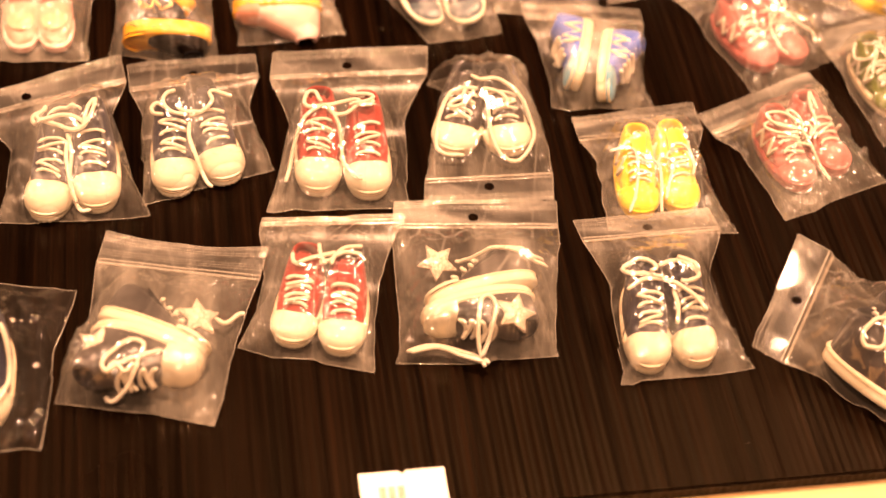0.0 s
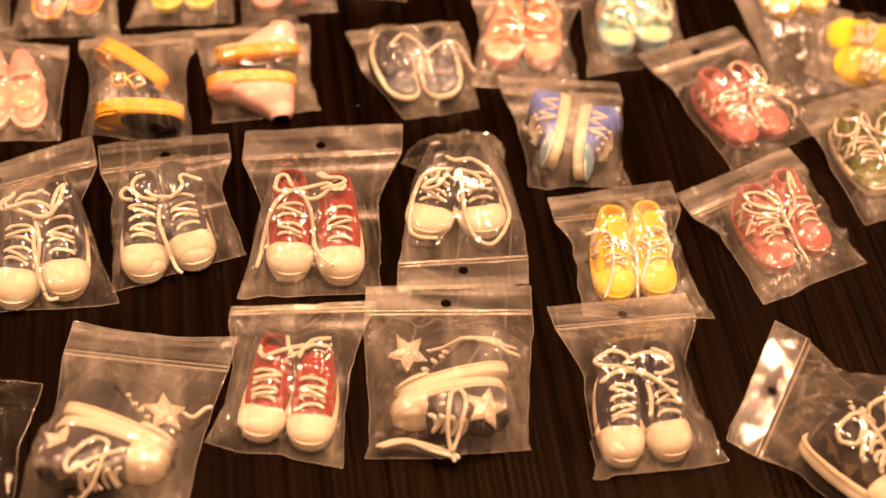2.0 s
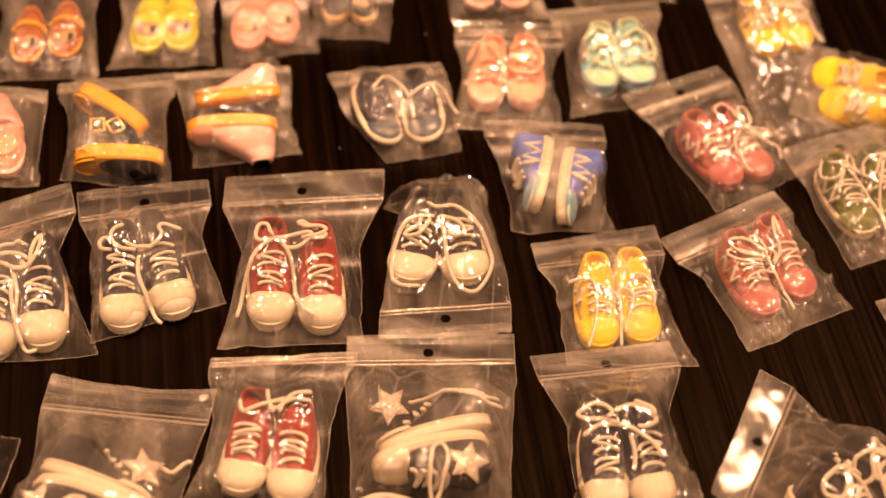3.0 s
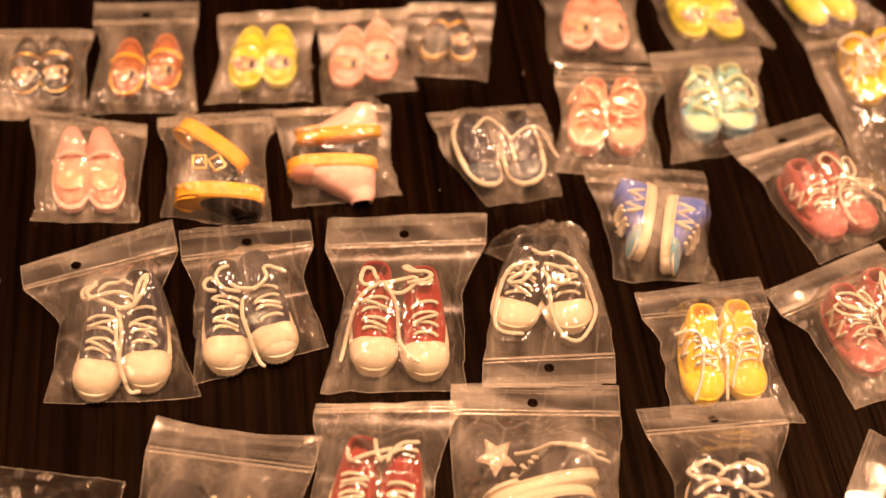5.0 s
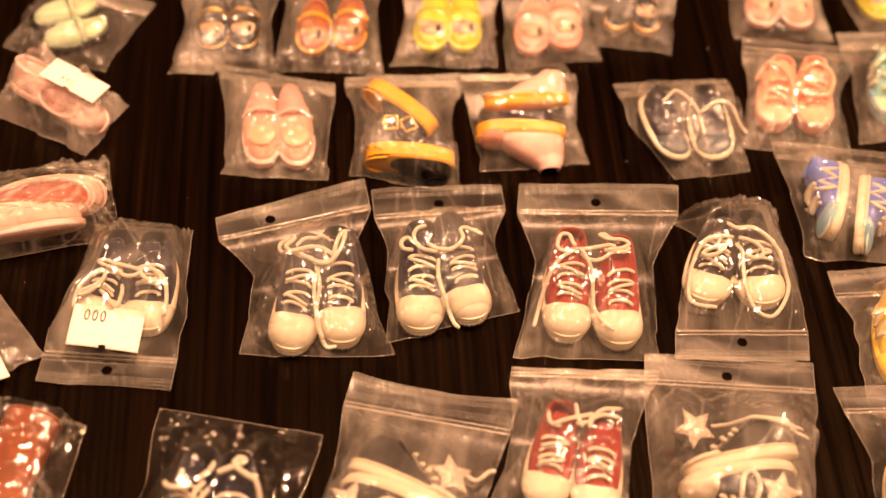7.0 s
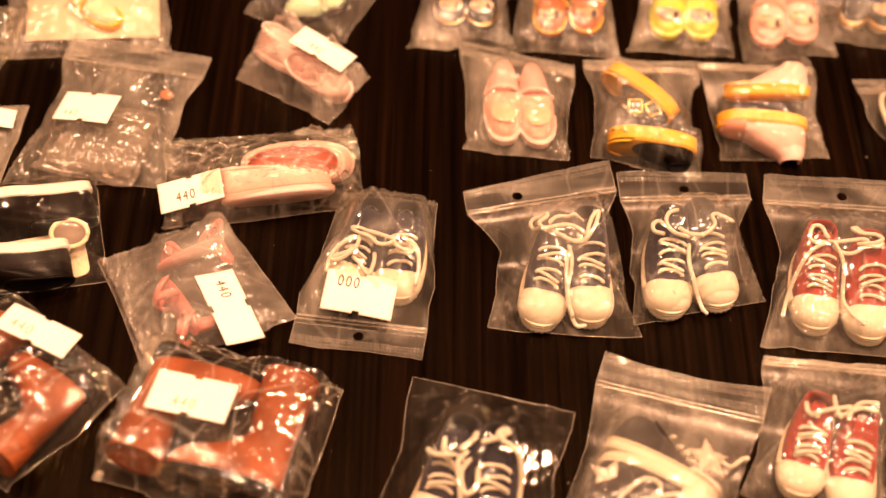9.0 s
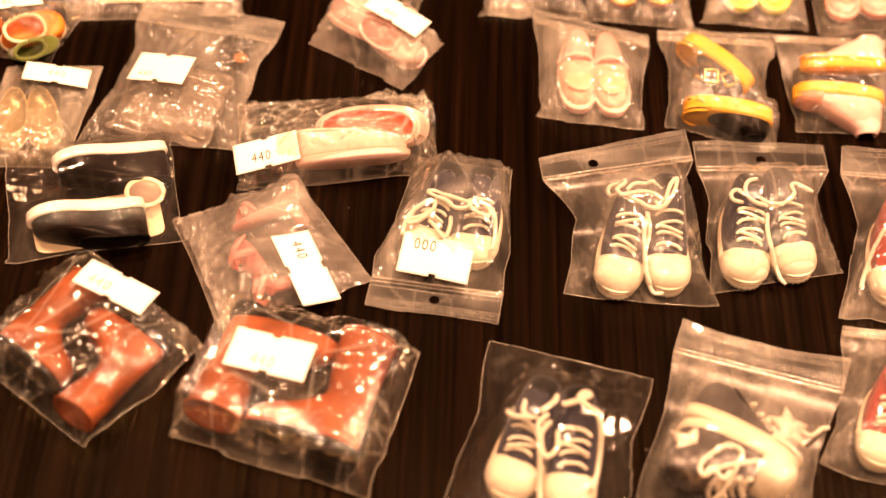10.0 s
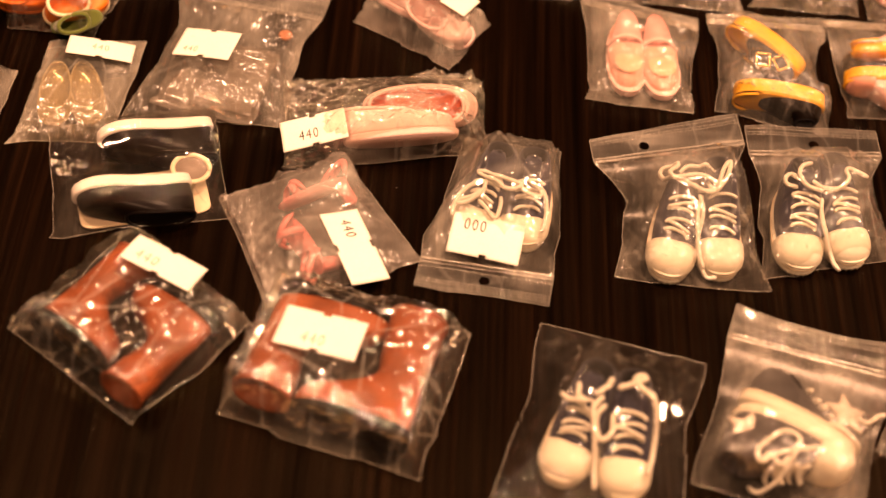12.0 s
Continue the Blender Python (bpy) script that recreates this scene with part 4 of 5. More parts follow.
s1 = sneaker(40, -101, -73, BLACK, label="black canvas sneaker on its side with a cream sole", seed=7, H=16, ry=86, z=9.5, by_toe=False, bow=False)
s2 = sneaker(43, -98.3, -70, BLACK, label="black canvas sneaker on its side with a cream sole", seed=8, H=15, ry=-82, z=9.5, by_toe=False, bow=False)
st1 = star(26.4, -85, 12, 0, 7.4, 15, 5)
st2 = star(52.5, -111.5, 18, 30, 7.6, 18, 8)
tied((s1, s2), (((42.9, -124.5), (40.3, -117.1), (40.8, -107.2), (43.8, -104.9), (45.9, -109.3), (44.3, -116.9), (41.9, -122.4)),
    ((16.5, -119.5), (23.8, -116.7), (30.8, -117.5), (41.9, -121.4), (44.3, -123.4)),
    ((17.9, -120.0), (26.8, -117.6), (34.9, -120.6), (42.9, -123.0)),
    ((33.1, -78.9), (44.1, -82.5), (55.5, -82.7), (64.5, -77.7)),
    ((49.2, -83.6), (57.5, -84.6), (65.4, -83.6))))
bag(41, -83, 0, 72, 60, 54, 2, 5, 2.5, (s1, s2, st1, st2), "clear zip bag with black sneakers and star charms", neck=0.97, hole=-1.0, hole_at=8, seed=4)

s1 = sneaker(99.5, -120, 3, NAVY, label="navy " + CANVAS, seed=9, bow=False, r=0.62, W=15.8, L=39)
s2 = sneaker(116.5, -117, 12, NAVY, label="navy " + CANVAS, seed=10, bow=False, r=0.62, W=15.8, L=39)
tied((s1, s2), (((102.6, -98.1), (94.9, -96.7), (89.9, -95.7), (89.8, -93.6), (94.8, -91.2), (99.1, -93.2), (100.3, -96.1), (98.2, -97.4)),
    ((90.7, -102.3), (96.1, -98.7), (104.8, -98.4), (110.4, -100.7), (114.9, -103.8), (117.8, -107.9)),
    ((101.4, -94.4), (106.8, -92.1), (112.3, -93.9), (115.2, -97.2), (111.4, -99.0), (109.2, -98.2)),
    ((107.9, -91.3), (113.4, -93.5), (114.6, -96.3)),
    ((107.0, -99.1), (108.4, -105.7), (107.9, -111.2))))
bag(107, -89, 10, 68, 51, 45, -1, 0, 11, (s1, s2), "clear zip bag with navy sneakers, overlapping another bag", neck=0.72, neck_at=0.42, hole=0.0, seed=5, droop=0.3)

s1 = sneaker(174.5, -127, 46, BLACK, label="black " + CANVAS, seed=11, by_toe=False, ry=24, z=3.8, T=5.6)
s2 = sneaker(191, -112, 50, BLACK, label="black " + CANVAS, seed=12, by_toe=False)
bag(180, -111, 60, 80, 55, 54, 5, -3, 8, (s1, s2), "clear zip bag with black sneakers and a shining header", neck=0.80, neck_at=0.36, seed=6, roll=2.0, curl=1.2, droop=-0.09)

# ---- middle row ----
s1 = sneaker(-183, -58, -11, NAVY, label="navy " + CANVAS, seed=13, H=18, L=38, bow=False, r=0.64)
s2 = sneaker(-165, -58, 2, NAVY, label="navy " + CANVAS, seed=14, H=18, L=38, bow=False, r=0.64)
tied((s1, s2), (((-181.0, -43.1), (-181.3, -47.6), (-185.0, -51.0), (-188.7, -52.2), (-189.5, -51.1), (-184.4, -49.2), (-181.1, -46.3)),
    ((-179.2, -42.0), (-174.0, -42.4), (-168.7, -43.3), (-170.1, -45.5), (-173.9, -46.4), (-177.1, -44.1), (-181.0, -43.1)),
    ((-174.9, -46.7), (-174.4, -50.3), (-175.5, -56.0), (-179.7, -51.6), (-182.3, -49.7)),
    ((-168.2, -41.3), (-168.2, -45.0), (-164.4, -47.3), (-161.4, -47.2), (-161.5, -44.7), (-166.1, -41.4)),
    ((-166.0, -41.7), (-160.4, -45.1), (-158.4, -50.6), (-158.4, -57.3)),
    ((-181.8, -43.9), (-187.8, -47.9), (-190.2, -52.2), (-190.3, -56.8))))
b = bag(-175, -47, -180, 73, 46, 33, 2, 5, 1, (s1, s2), "clear zip bag with navy sneakers and a price label", neck=1.0, neck_at=0.45, hole=0.0, hole_at=6.6, seed=7)
price_label(b, -177, -65, -1, "000", h=15.5, dx=-4.5, dy=3.5)

s1 = sneaker(-114, -60, -4, NAVY, label="navy " + CANVAS, seed=15, L=43, bow=False, r=0.64)
s2 = sneaker(-96, -55, 10, NAVY, label="navy " + CANVAS, seed=16, L=43, bow=False, r=0.64)
tied((s1, s2), (((-111.3, -36.0), (-117.5, -33.1), (-121.6, -29.2), (-120.9, -26.2), (-117.7, -25.7), (-116.4, -28.3), (-118.9, -32.3), (-114.6, -34.8), (-108.7, -36.3)),
    ((-116.1, -30.6), (-112.3, -26.5), (-105.0, -25.4), (-99.7, -21.0)),
    ((-108.6, -36.7), (-101.8, -35.7), (-101.6, -32.8), (-100.6, -27.5), (-98.7, -24.5), (-99.2, -30.7), (-102.3, -36.2), (-105.2, -32.2)),
    ((-117.7, -36.0), (-111.6, -33.6), (-105.4, -32.2), (-101.4, -34.7), (-104.8, -37.4), (-110.2, -36.4)),
    ((-106.5, -37.0), (-107.3, -43.7), (-106.1, -50.2), (-103.6, -57.1), (-100.9, -61.5), (-97.4, -60.6)),
    ((-107.5, -37.6), (-105.5, -43.6), (-105.6, -52.0), (-102.4, -59.7))))
bag(-113, -29, 16, 66, 57, 52, 11, -9, 10, (s1, s2), "clear zip bag with navy sneakers and a slanting header", neck=0.62, neck_at=0.44, hole=-9.0, seed=8)

s1 = sneaker(-69, -46, 6, NAVY, label="navy " + CANVAS, seed=17, bow=False, r=0.64)
s2 = sneaker(-51, -39, 22, NAVY, label="navy " + CANVAS, seed=18, bow=False, r=0.64)
tied((s1, s2), (((-65.6, -25.9), (-71.4, -26.4), (-74.4, -23.5), (-73.6, -19.9), (-70.5, -17.9)),
    ((-74.1, -26.1), (-77.9, -26.0), (-78.7, -23.4), (-76.7, -21.5), (-74.3, -23.9)),
    ((-65.1, -25.4), (-59.3, -23.2), (-56.9, -19.9), (-58.2, -16.9), (-55.7, -15.5), (-50.1, -16.9)),
    ((-65.0, -26.3), (-64.4, -32.8), (-61.2, -39.2), (-57.4, -45.7), (-55.2, -47.1)),
    ((-60.3, -24.2), (-66.2, -25.1), (-69.5, -24.0))))
bag(-63, -14, 11, 59, 49, 48, -1, 12, 10, (s1, s2), "clear zip bag with navy sneakers", neck=0.82, hole=0.0, seed=9)

s1 = sneaker(-17, -43, 2, RED, label="red " + CANVAS, lining=RED_LINING, seed=19, bow=False, r=0.64)
s2 = sneaker(2, -44, 6, RED, label="red " + CANVAS, lining=RED_LINING, seed=20, bow=False, r=0.64)
tied((s1, s2), (((-15.7, -19.6), (-21.5, -21.4), (-23.2, -19.0), (-22.0, -15.0), (-19.3, -15.2), (-17.9, -19.0), (-16.7, -20.6)),
    ((-15.7, -20.1), (-11.0, -19.3), (-4.7, -18.3), (-2.9, -19.9), (-7.5, -23.7), (-11.2, -23.5), (-14.6, -20.8)),
    ((-5.5, -20.9), (-0.3, -19.7), (2.2, -17.4), (-0.1, -15.4), (-4.9, -14.9), (-8.2, -13.2), (-5.0, -12.7), (-0.6, -15.4)),
    ((-6.6, -20.6), (0.9, -20.9), (2.3, -19.0)),
    ((-16.7, -20.6), (-23.3, -25.7), (-26.9, -32.8), (-28.9, -43.4)),
    ((-14.6, -20.4), (-9.8, -27.2), (-8.2, -35.2), (-5.4, -41.7), (-1.1, -45.9))))
bag(-8, -14, -1, 75, 60, 50, 8, 4, 11, (s1, s2), "large clear zip bag with red sneakers", neck=0.72, neck_at=0.44, header=15, hole_at=9.5, hole=-1.0, seed=10)

s1 = sneaker(32.5, -20, -14, BLACK, label="black " + CANVAS, seed=21, H=18, L=38, W=18.4, bow=False, r=0.64)
s2 = sneaker(55, -19, 14, BLACK, label="black " + CANVAS, seed=22, H=18, L=38, W=18.4, bow=False, r=0.64)
tied((s1, s2), (((39.0, 2.6), (42.7, 0.8), (49.3, 2.0), (57.2, -3.0), (61.7, -7.7), (63.9, -13.1), (61.3, -21.7), (56.8, -27.5), (50.9, -25.2), (47.4, -18.6), (45.9, -9.6), (45.4, -5.4), (42.8, -2.4)),
    ((41.7, -2.2), (37.3, -2.5), (35.6, -6.2), (31.4, -8.3), (31.0, -9.7), (35.9, -9.3), (38.8, -5.9), (40.1, -3.0)),
    ((43.4, -2.4), (49.6, -3.6), (52.7, -6.6), (51.9, -9.1), (48.6, -9.4), (46.7, -7.4)),
    ((37.3, -2.5), (31.0, -5.1), (27.4, -11.8), (26.3, -21.7), (28.4, -25.6), (37.0, -26.3))))
bag(47, -7, 179, 78, 48, 28, 7, 12, 1, (s1, s2), "clear zip bag with black sneakers, header towards the table edge", neck=1.0, neck_at=0.45, hole=0.0, seed=11,
    right=((0.16, 24), (0.5, 20.5), (0.76, 14.5), (0.83, 20), (0.87, 25), (0.91, 13), (1, 1)), left=((0.16, 24), (0.3, 22.7), (0.9, 15.5), (0.96, 11), (1, 4)))

FELT = "felt sneaker with zigzag stitching and white laces"
s1 = sneaker(102, -49, 2, YELLOW, YELLOW, YELLOW, lining=YELLOW, label="yellow " + FELT, seed=23, H=17, L=38, W=15.5, zig=COTTON, bow=False, r=0.55)
s2 = sneaker(118, -46, 8, YELLOW, YELLOW, YELLOW, lining=YELLOW, label="yellow " + FELT, seed=24, H=17, L=38, W=15.5, zig=COTTON, bow=False, r=0.55)
tied((s1, s2), (((90.6, -29.9), (95.5, -28.8), (99.4, -31.0), (100.5, -37.6), (99.8, -46.2), (97.0, -54.7)),
    ((102.1, -32.8), (106.5, -34.5), (109.2, -37.2), (109.8, -42.9), (109.6, -51.4)),
    ((109.2, -37.2), (108.7, -32.5), (110.8, -31.4), (114.1, -35.1), (112.5, -40.9), (110.9, -48.5)),
    ((113.0, -30.3), (115.2, -27.4), (119.6, -29.1), (121.8, -34.7), (121.2, -38.6))), 0.6)
bag(108, -28, 11, 58, 49, 46, 2, -10, 6, (s1, s2), "clear zip bag with yellow felt sneakers", neck=0.78, seed=12)

s1 = sneaker(165, -32, 21, CRIMSON, CRIMSON, CRIMSON, lining=CRIMSON, label="rose red " + FELT, seed=25, H=16, L=37, W=15.5, zig=COTTON, bow=False, r=0.55)
s2 = sneaker(180, -23, 24, CRIMSON, CRIMSON, CRIMSON, lining=CRIMSON, label="rose red " + FELT, seed=26, H=16, L=37, W=15.5, zig=COTTON, bow=False, r=0.55)
tied((s1, s2), (((164.6, -16.0), (156.7, -17.4), (150.6, -15.1), (151.8, -12.9), (157.9, -14.2), (164.6, -15.4)),
    ((164.6, -16.0), (154.6, -14.3), (151.3, -10.8), (153.6, -9.7), (159.2, -11.0), (164.1, -14.9)),
    ((164.7, -14.9), (159.2, -9.9), (161.0, -7.7), (164.9, -9.6), (165.8, -14.9)),
    ((165.8, -14.9), (164.8, -11.2), (167.1, -9.5), (169.2, -12.6), (167.9, -16.9)),
    ((165.7, -15.9), (170.0, -22.0), (173.1, -27.0), (175.0, -32.8)),
    ((167.9, -17.9), (170.4, -12.5), (168.4, -6.3), (168.7, -0.1), (170.5, -8.3)),
    ((160.9, -24.5), (162.2, -21.3), (167.8, -21.0), (168.8, -24.1))), 0.6)
bag(165, -12, 27, 58, 55, 46, 4, 0, 5, (s1, s2), "clear zip bag with rose red felt sneakers", neck=0.72, hole=None, seed=13, band=1.5)

# ---- third row ----
STRAP = "strap shoe with an open back"
s1 = clog(-137, 30, 8, PEACH, PINK_PALE, PINK, "peach pink " + STRAP, L=39, W=14.5, trim=PINK_PALE, patch=APRICOT, back=0.4, printed=False)
s2 = clog(-123.5, 31, 13, PEACH, PINK_PALE, PINK, "peach pink " + STRAP, L=39, W=14.5, trim=PINK_PALE, patch=APRICOT, back=0.4, printed=False)
bag(-134, 48, 7, 52, 46, 40, -14, -4, 5, (s1, s2), "milky bag with peach pink strap shoes", neck=0.88, header=7, hole=None, film=FILM_SOFT, seed=14)

s1 = sneaker(-80, 36, -88, GLOSS_BLACK, GLOSS_BLACK, AMBER, "none", label="black shoe on its side with a thick amber sole", L=34, W=15, H=13, T=6.5, ry=108, z=8, tongued=False, by_toe=False, name="platform_shoe", group="platform shoes")
s2 = sneaker(-84, 62, -126, GLOSS_BLACK, GLOSS_BLACK, AMBER, "none", label="black buckled shoe on its side with an amber sole", L=34, W=15, H=13, T=6.5, ry=104, z=8, tongued=False, by_toe=False, name="platform_shoe", group="platform shoes", strap=GLOSS_BLACK)
for bx, turn in ((-88.6, 8), (-81.8, 38)):
    bm = ring_bm((0, 0, 0), 2.5, 0.55)
    bmesh.ops.transform(bm, verts=bm.verts, matrix=Matrix.Diagonal((1 / S, 1 / S, 1 / S, 1)) @ s2.matrix_basis.inverted() @ at(bx, 41.5, 16.8, 25, 0, turn) @ Matrix.Diagonal((S, S, S, 1)))
    part("buckle", bm, GOLD, s2, "square gold buckle")
bag(-84, 53, 6, 56, 47, 40, 4, -9, 4, (s1, s2), "clear bag with black and amber platform shoes", neck=0.84, header=6, hole=None, film=FILM_SOFT, seed=15)

s1 = sneaker(-38, 55, -84, PINK_PALE, PEACH, AMBER, "none", PINK_PALE, label="pale pink shoe on its side with an amber sole", L=35, W=15, H=19, T=5.2, ry=112, z=8, tongued=False, by_toe=False, name="platform_shoe", group="platform shoes")
s2 = sneaker(-36, 66, -78, PINK_PALE, PINK_PALE, AMBER, "none", PINK_PALE, label="pale pink shoe on its side with an amber sole", L=34, W=14, H=14, T=4.6, ry=-58, z=8, tongued=False, by_toe=False, name="platform_shoe", group="platform shoes")
bag(-36, 63, 12, 46, 47, 41, -4, -1, 6, (s1, s2), "milky bag with pale pink and amber shoes", neck=0.92, header=3, hole=None, film=FILM_SOFT, seed=16)

s1 = sneaker(23, 51, 20, NAVY, SLATE, RUBBER, "none", tongued=False, label="dark blue low shoe with a cream rim", L=34, W=15, H=13, T=2.0, name="low_shoe", group="low shoes", ry=16, z=2.8)
s2 = sneaker(40, 54, 8, NAVY, SLATE, RUBBER, "none", tongued=False, label="dark blue low shoe with a cream rim", L=34, W=15, H=13, T=2.0, name="low_shoe", group="low shoes", ry=-12, z=2.2)
for s in (s1, s2):
    rim = [Vector((p.x, p.y, 2.4)) for p in oval(-17.2, 17, 7.5, 0, 0, 40)]
    part("foxing", tube(bmesh.new(), rim + rim[:1], 1.25, 8), RUBBER, s, "thick cream rubber rim")
tied((s1, s2), (((17, 68), (23, 76), (30, 72), (33, 64), (34, 58)), ((32, 66), (38, 72), (46, 74), (52, 66))), 0.7)
bag(30, 68, 20, 49, 47, 30, -8, -4, 5, (s1, s2), "clear bag with dark blue low shoes", neck=0.95, header=7, hole=None, film=FILM_SOFT, seed=17)

s1 = sneaker(86, 30, -10, BLUE, SKY, RUBBER, lining=BLUE, label="cobalt blue felt sneaker on its side", seed=31, H=15, L=38, W=15.5, ry=-79, z=8.2, by_toe=False, zig=COTTON, bow=False, tongued=False)
s2 = sneaker(91.5, 25, -9, BLUE, SKY, RUBBER, lining=BLUE, label="cobalt blue felt sneaker on its side", seed=32, H=15, L=38, W=15.5, ry=79, z=8.2, by_toe=False, zig=COTTON, bow=False, tongued=False)
bag(89, 34, 7, 54, 48, 38, -9, -4, 6, (s1, s2), "clear zip bag with cobalt blue felt sneakers", neck=0.84, header=9, hole_at=6, hole=2.0, seed=18)

s1 = sneaker(160, 34, 30, CRIMSON, CRIMSON, CRIMSON, lining=CRIMSON, label="rose red " + FELT, seed=33, H=16, L=37, W=15.5, zig=COTTON, bow=False, r=0.6)
s2 = sneaker(173, 39, 32, CRIMSON, CRIMSON, CRIMSON, lining=CRIMSON, label="rose red " + FELT, seed=34, H=16, L=37, W=15.5, zig=COTTON, bow=False, r=0.6)
tied((s1, s2), (((158, 56), (154, 60), (157, 63), (161, 58), (165, 53)), ((165, 53), (163, 60), (167, 64), (169, 58), (166, 52)), ((166, 52), (173, 57), (176, 62), (179, 58), (172, 53)),
    ((165, 53), (161, 46), (164, 40), (168, 35)), ((166, 52), (173, 49), (180, 50), (181, 45)), ((157, 50), (163, 52), (171, 51), (177, 54))), 0.65)
bag(156, 59, 30, 64, 46, 43, -5, -1, 7, (s1, s2), "clear zip bag with rose red felt sneakers", neck=0.86, seed=19, band=1.4)

s1 = sneaker(209, 10, 20, GREEN, GREEN, RUBBER, lining=GREEN, label="moss green " + FELT, seed=35, H=16, L=37, W=15.5, zig=COTTON, r=0.6)
s2 = sneaker(225, 16, 20, GREEN, GREEN, RUBBER, lining=GREEN, label="moss green " + FELT, seed=36, H=16, L=37, W=15.5, zig=COTTON, r=0.6)
bag(212, 29, 18, 60, 48, 42, 4, 4, 7, (s1, s2), "clear zip bag with moss green felt sneakers", neck=0.84, seed=20)

# ---- fourth row ----
s1 = clog(-167, 91, 4, GLOSS_BLACK, GLOSS_BLACK, BLACK, "black " + STRAP + " and a cream toe", L=28, W=13, H=8, trim=GOLD, patch=BEIGE)
s2 = clog(-154, 93, 9, GLOSS_BLACK, GLOSS_BLACK, BLACK, "black " + STRAP + " and a cream toe", L=28, W=13, H=8, trim=GOLD, patch=BEIGE)
bag(-162, 101, 5, 48, 41, 43, -1, 5, 5, (s1, s2), "milky bag with cream and black strap shoes", neck=0.86, header=6, hole=None, film=FILM_SOFT, seed=21)

s1 = clog(-126, 94, 2, TAN, TAN, TAN, "tan brown " + STRAP, L=28, W=13, H=8, trim=AMBER, patch=BEIGE)
s2 = clog(-111, 98, 3, TAN, TAN, TAN, "tan brown " + STRAP, L=28, W=13, H=8, trim=AMBER, patch=BEIGE)
bag(-121, 115, 6, 64, 44, 43, 0, 2, 4, (s1, s2), "milky zip bag with tan brown strap shoes", neck=0.88, film=FILM_SOFT, seed=22)

s1 = clog(-78, 103, -3, LIME, LIME, LIME, "lime yellow " + STRAP, L=31, W=14, H=9, patch=BEIGE)
s2 = clog(-64, 105, 3, LIME, LIME, LIME, "lime yellow " + STRAP, L=31, W=14, H=9, patch=BEIGE)
bag(-71, 118, 1, 50, 42, 43, 10, 6, 6, (s1, s2), "milky bag with lime yellow strap shoes", neck=0.9, header=6, hole=None, film=FILM_SOFT, seed=23)

s1 = clog(-36, 107, -2, PINK_PALE, PINK, PEACH, "pale pink " + STRAP, L=31, W=14, H=9, trim=PEACH, patch=BEIGE)
s2 = clog(-22, 112, 4, PINK_PALE, PINK, PEACH, "pale pink " + STRAP, L=31, W=14, H=9, trim=PEACH, patch=BEIGE)
bag(-29, 124, 7, 47, 42, 38, 3, 10, 6, (s1, s2), "milky bag with pale pink strap shoes", neck=0.92, header=6, hole=None, film=FILM_SOFT, seed=24)

s1 = clog(-1, 126, -18, GLOSS_BLACK, CREAM, BLACK, "black and cream " + STRAP, L=26, W=12, H=9, trim=GOLD)
s2 = clog(13, 126, 14, GLOSS_BLACK, CREAM, BLACK, "black and cream " + STRAP, L=26, W=12, H=9, trim=GOLD, patch=BEIGE)
bag(7, 135, 0, 40, 38, 30, 5, -3, 6, (s1, s2), "milky bag with black and cream strap shoes", neck=0.95, header=5, hole=None, film=FILM_SOFT, seed=25)

s1 = sneaker(63, 74, -8, APRICOT, APRICOT, PEACH, APRICOT, PEACH, label="coral felt sneaker with pale laces", seed=37, H=15, L=35, W=15.5, T=6.4, bow=False, rungs=3, r=0.95)
s2 = sneaker(80, 75, 0, APRICOT, APRICOT, PEACH, APRICOT, PEACH, label="coral felt sneaker with pale laces", seed=38, H=15, L=35, W=15.5, T=6.4, bow=False, rungs=3, r=0.95)
tied((s1, s2), (((56, 92), (60, 97), (66, 93), (70, 86), (71, 79)), ((73, 92), (79, 97), (86, 93), (85, 86), (79, 84), (72, 88))), 0.95, APRICOT)
bag(73, 87, -1, 50, 45, 43, 2, 1, 11, (s1, s2), "clear zip bag with coral felt sneakers", neck=0.86, header=5, hole=None, seed=26, droop=-0.3)

s1 = sneaker(112, 85, 0, TURQUOISE, PALE_MINT, SKY, PALE_MINT, PALE_MINT, label="turquoise felt sneaker with pale laces", seed=39, H=15, L=35, W=15.5, zig=COTTON, T=6.4, bow=False, rungs=2, r=0.95)
s2 = sneaker(128, 88, 9, TURQUOISE, PALE_MINT, SKY, PALE_MINT, PALE_MINT, label="turquoise felt sneaker with pale laces", seed=40, H=15, L=35, W=15.5, zig=COTTON, T=6.4, bow=False, rungs=2, r=0.95)
tied((s1, s2), (((104, 101), (109, 107), (115, 104), (118, 97), (119, 88)), ((120, 103), (127, 108), (134, 103), (133, 96), (127, 97))), 0.95, PALE_MINT)
bag(118, 103, 7, 52, 48, 44, 3, 11, 10, (s1, s2), "clear zip bag with turquoise felt sneakers", neck=0.82, header=9, hole=None, seed=27)

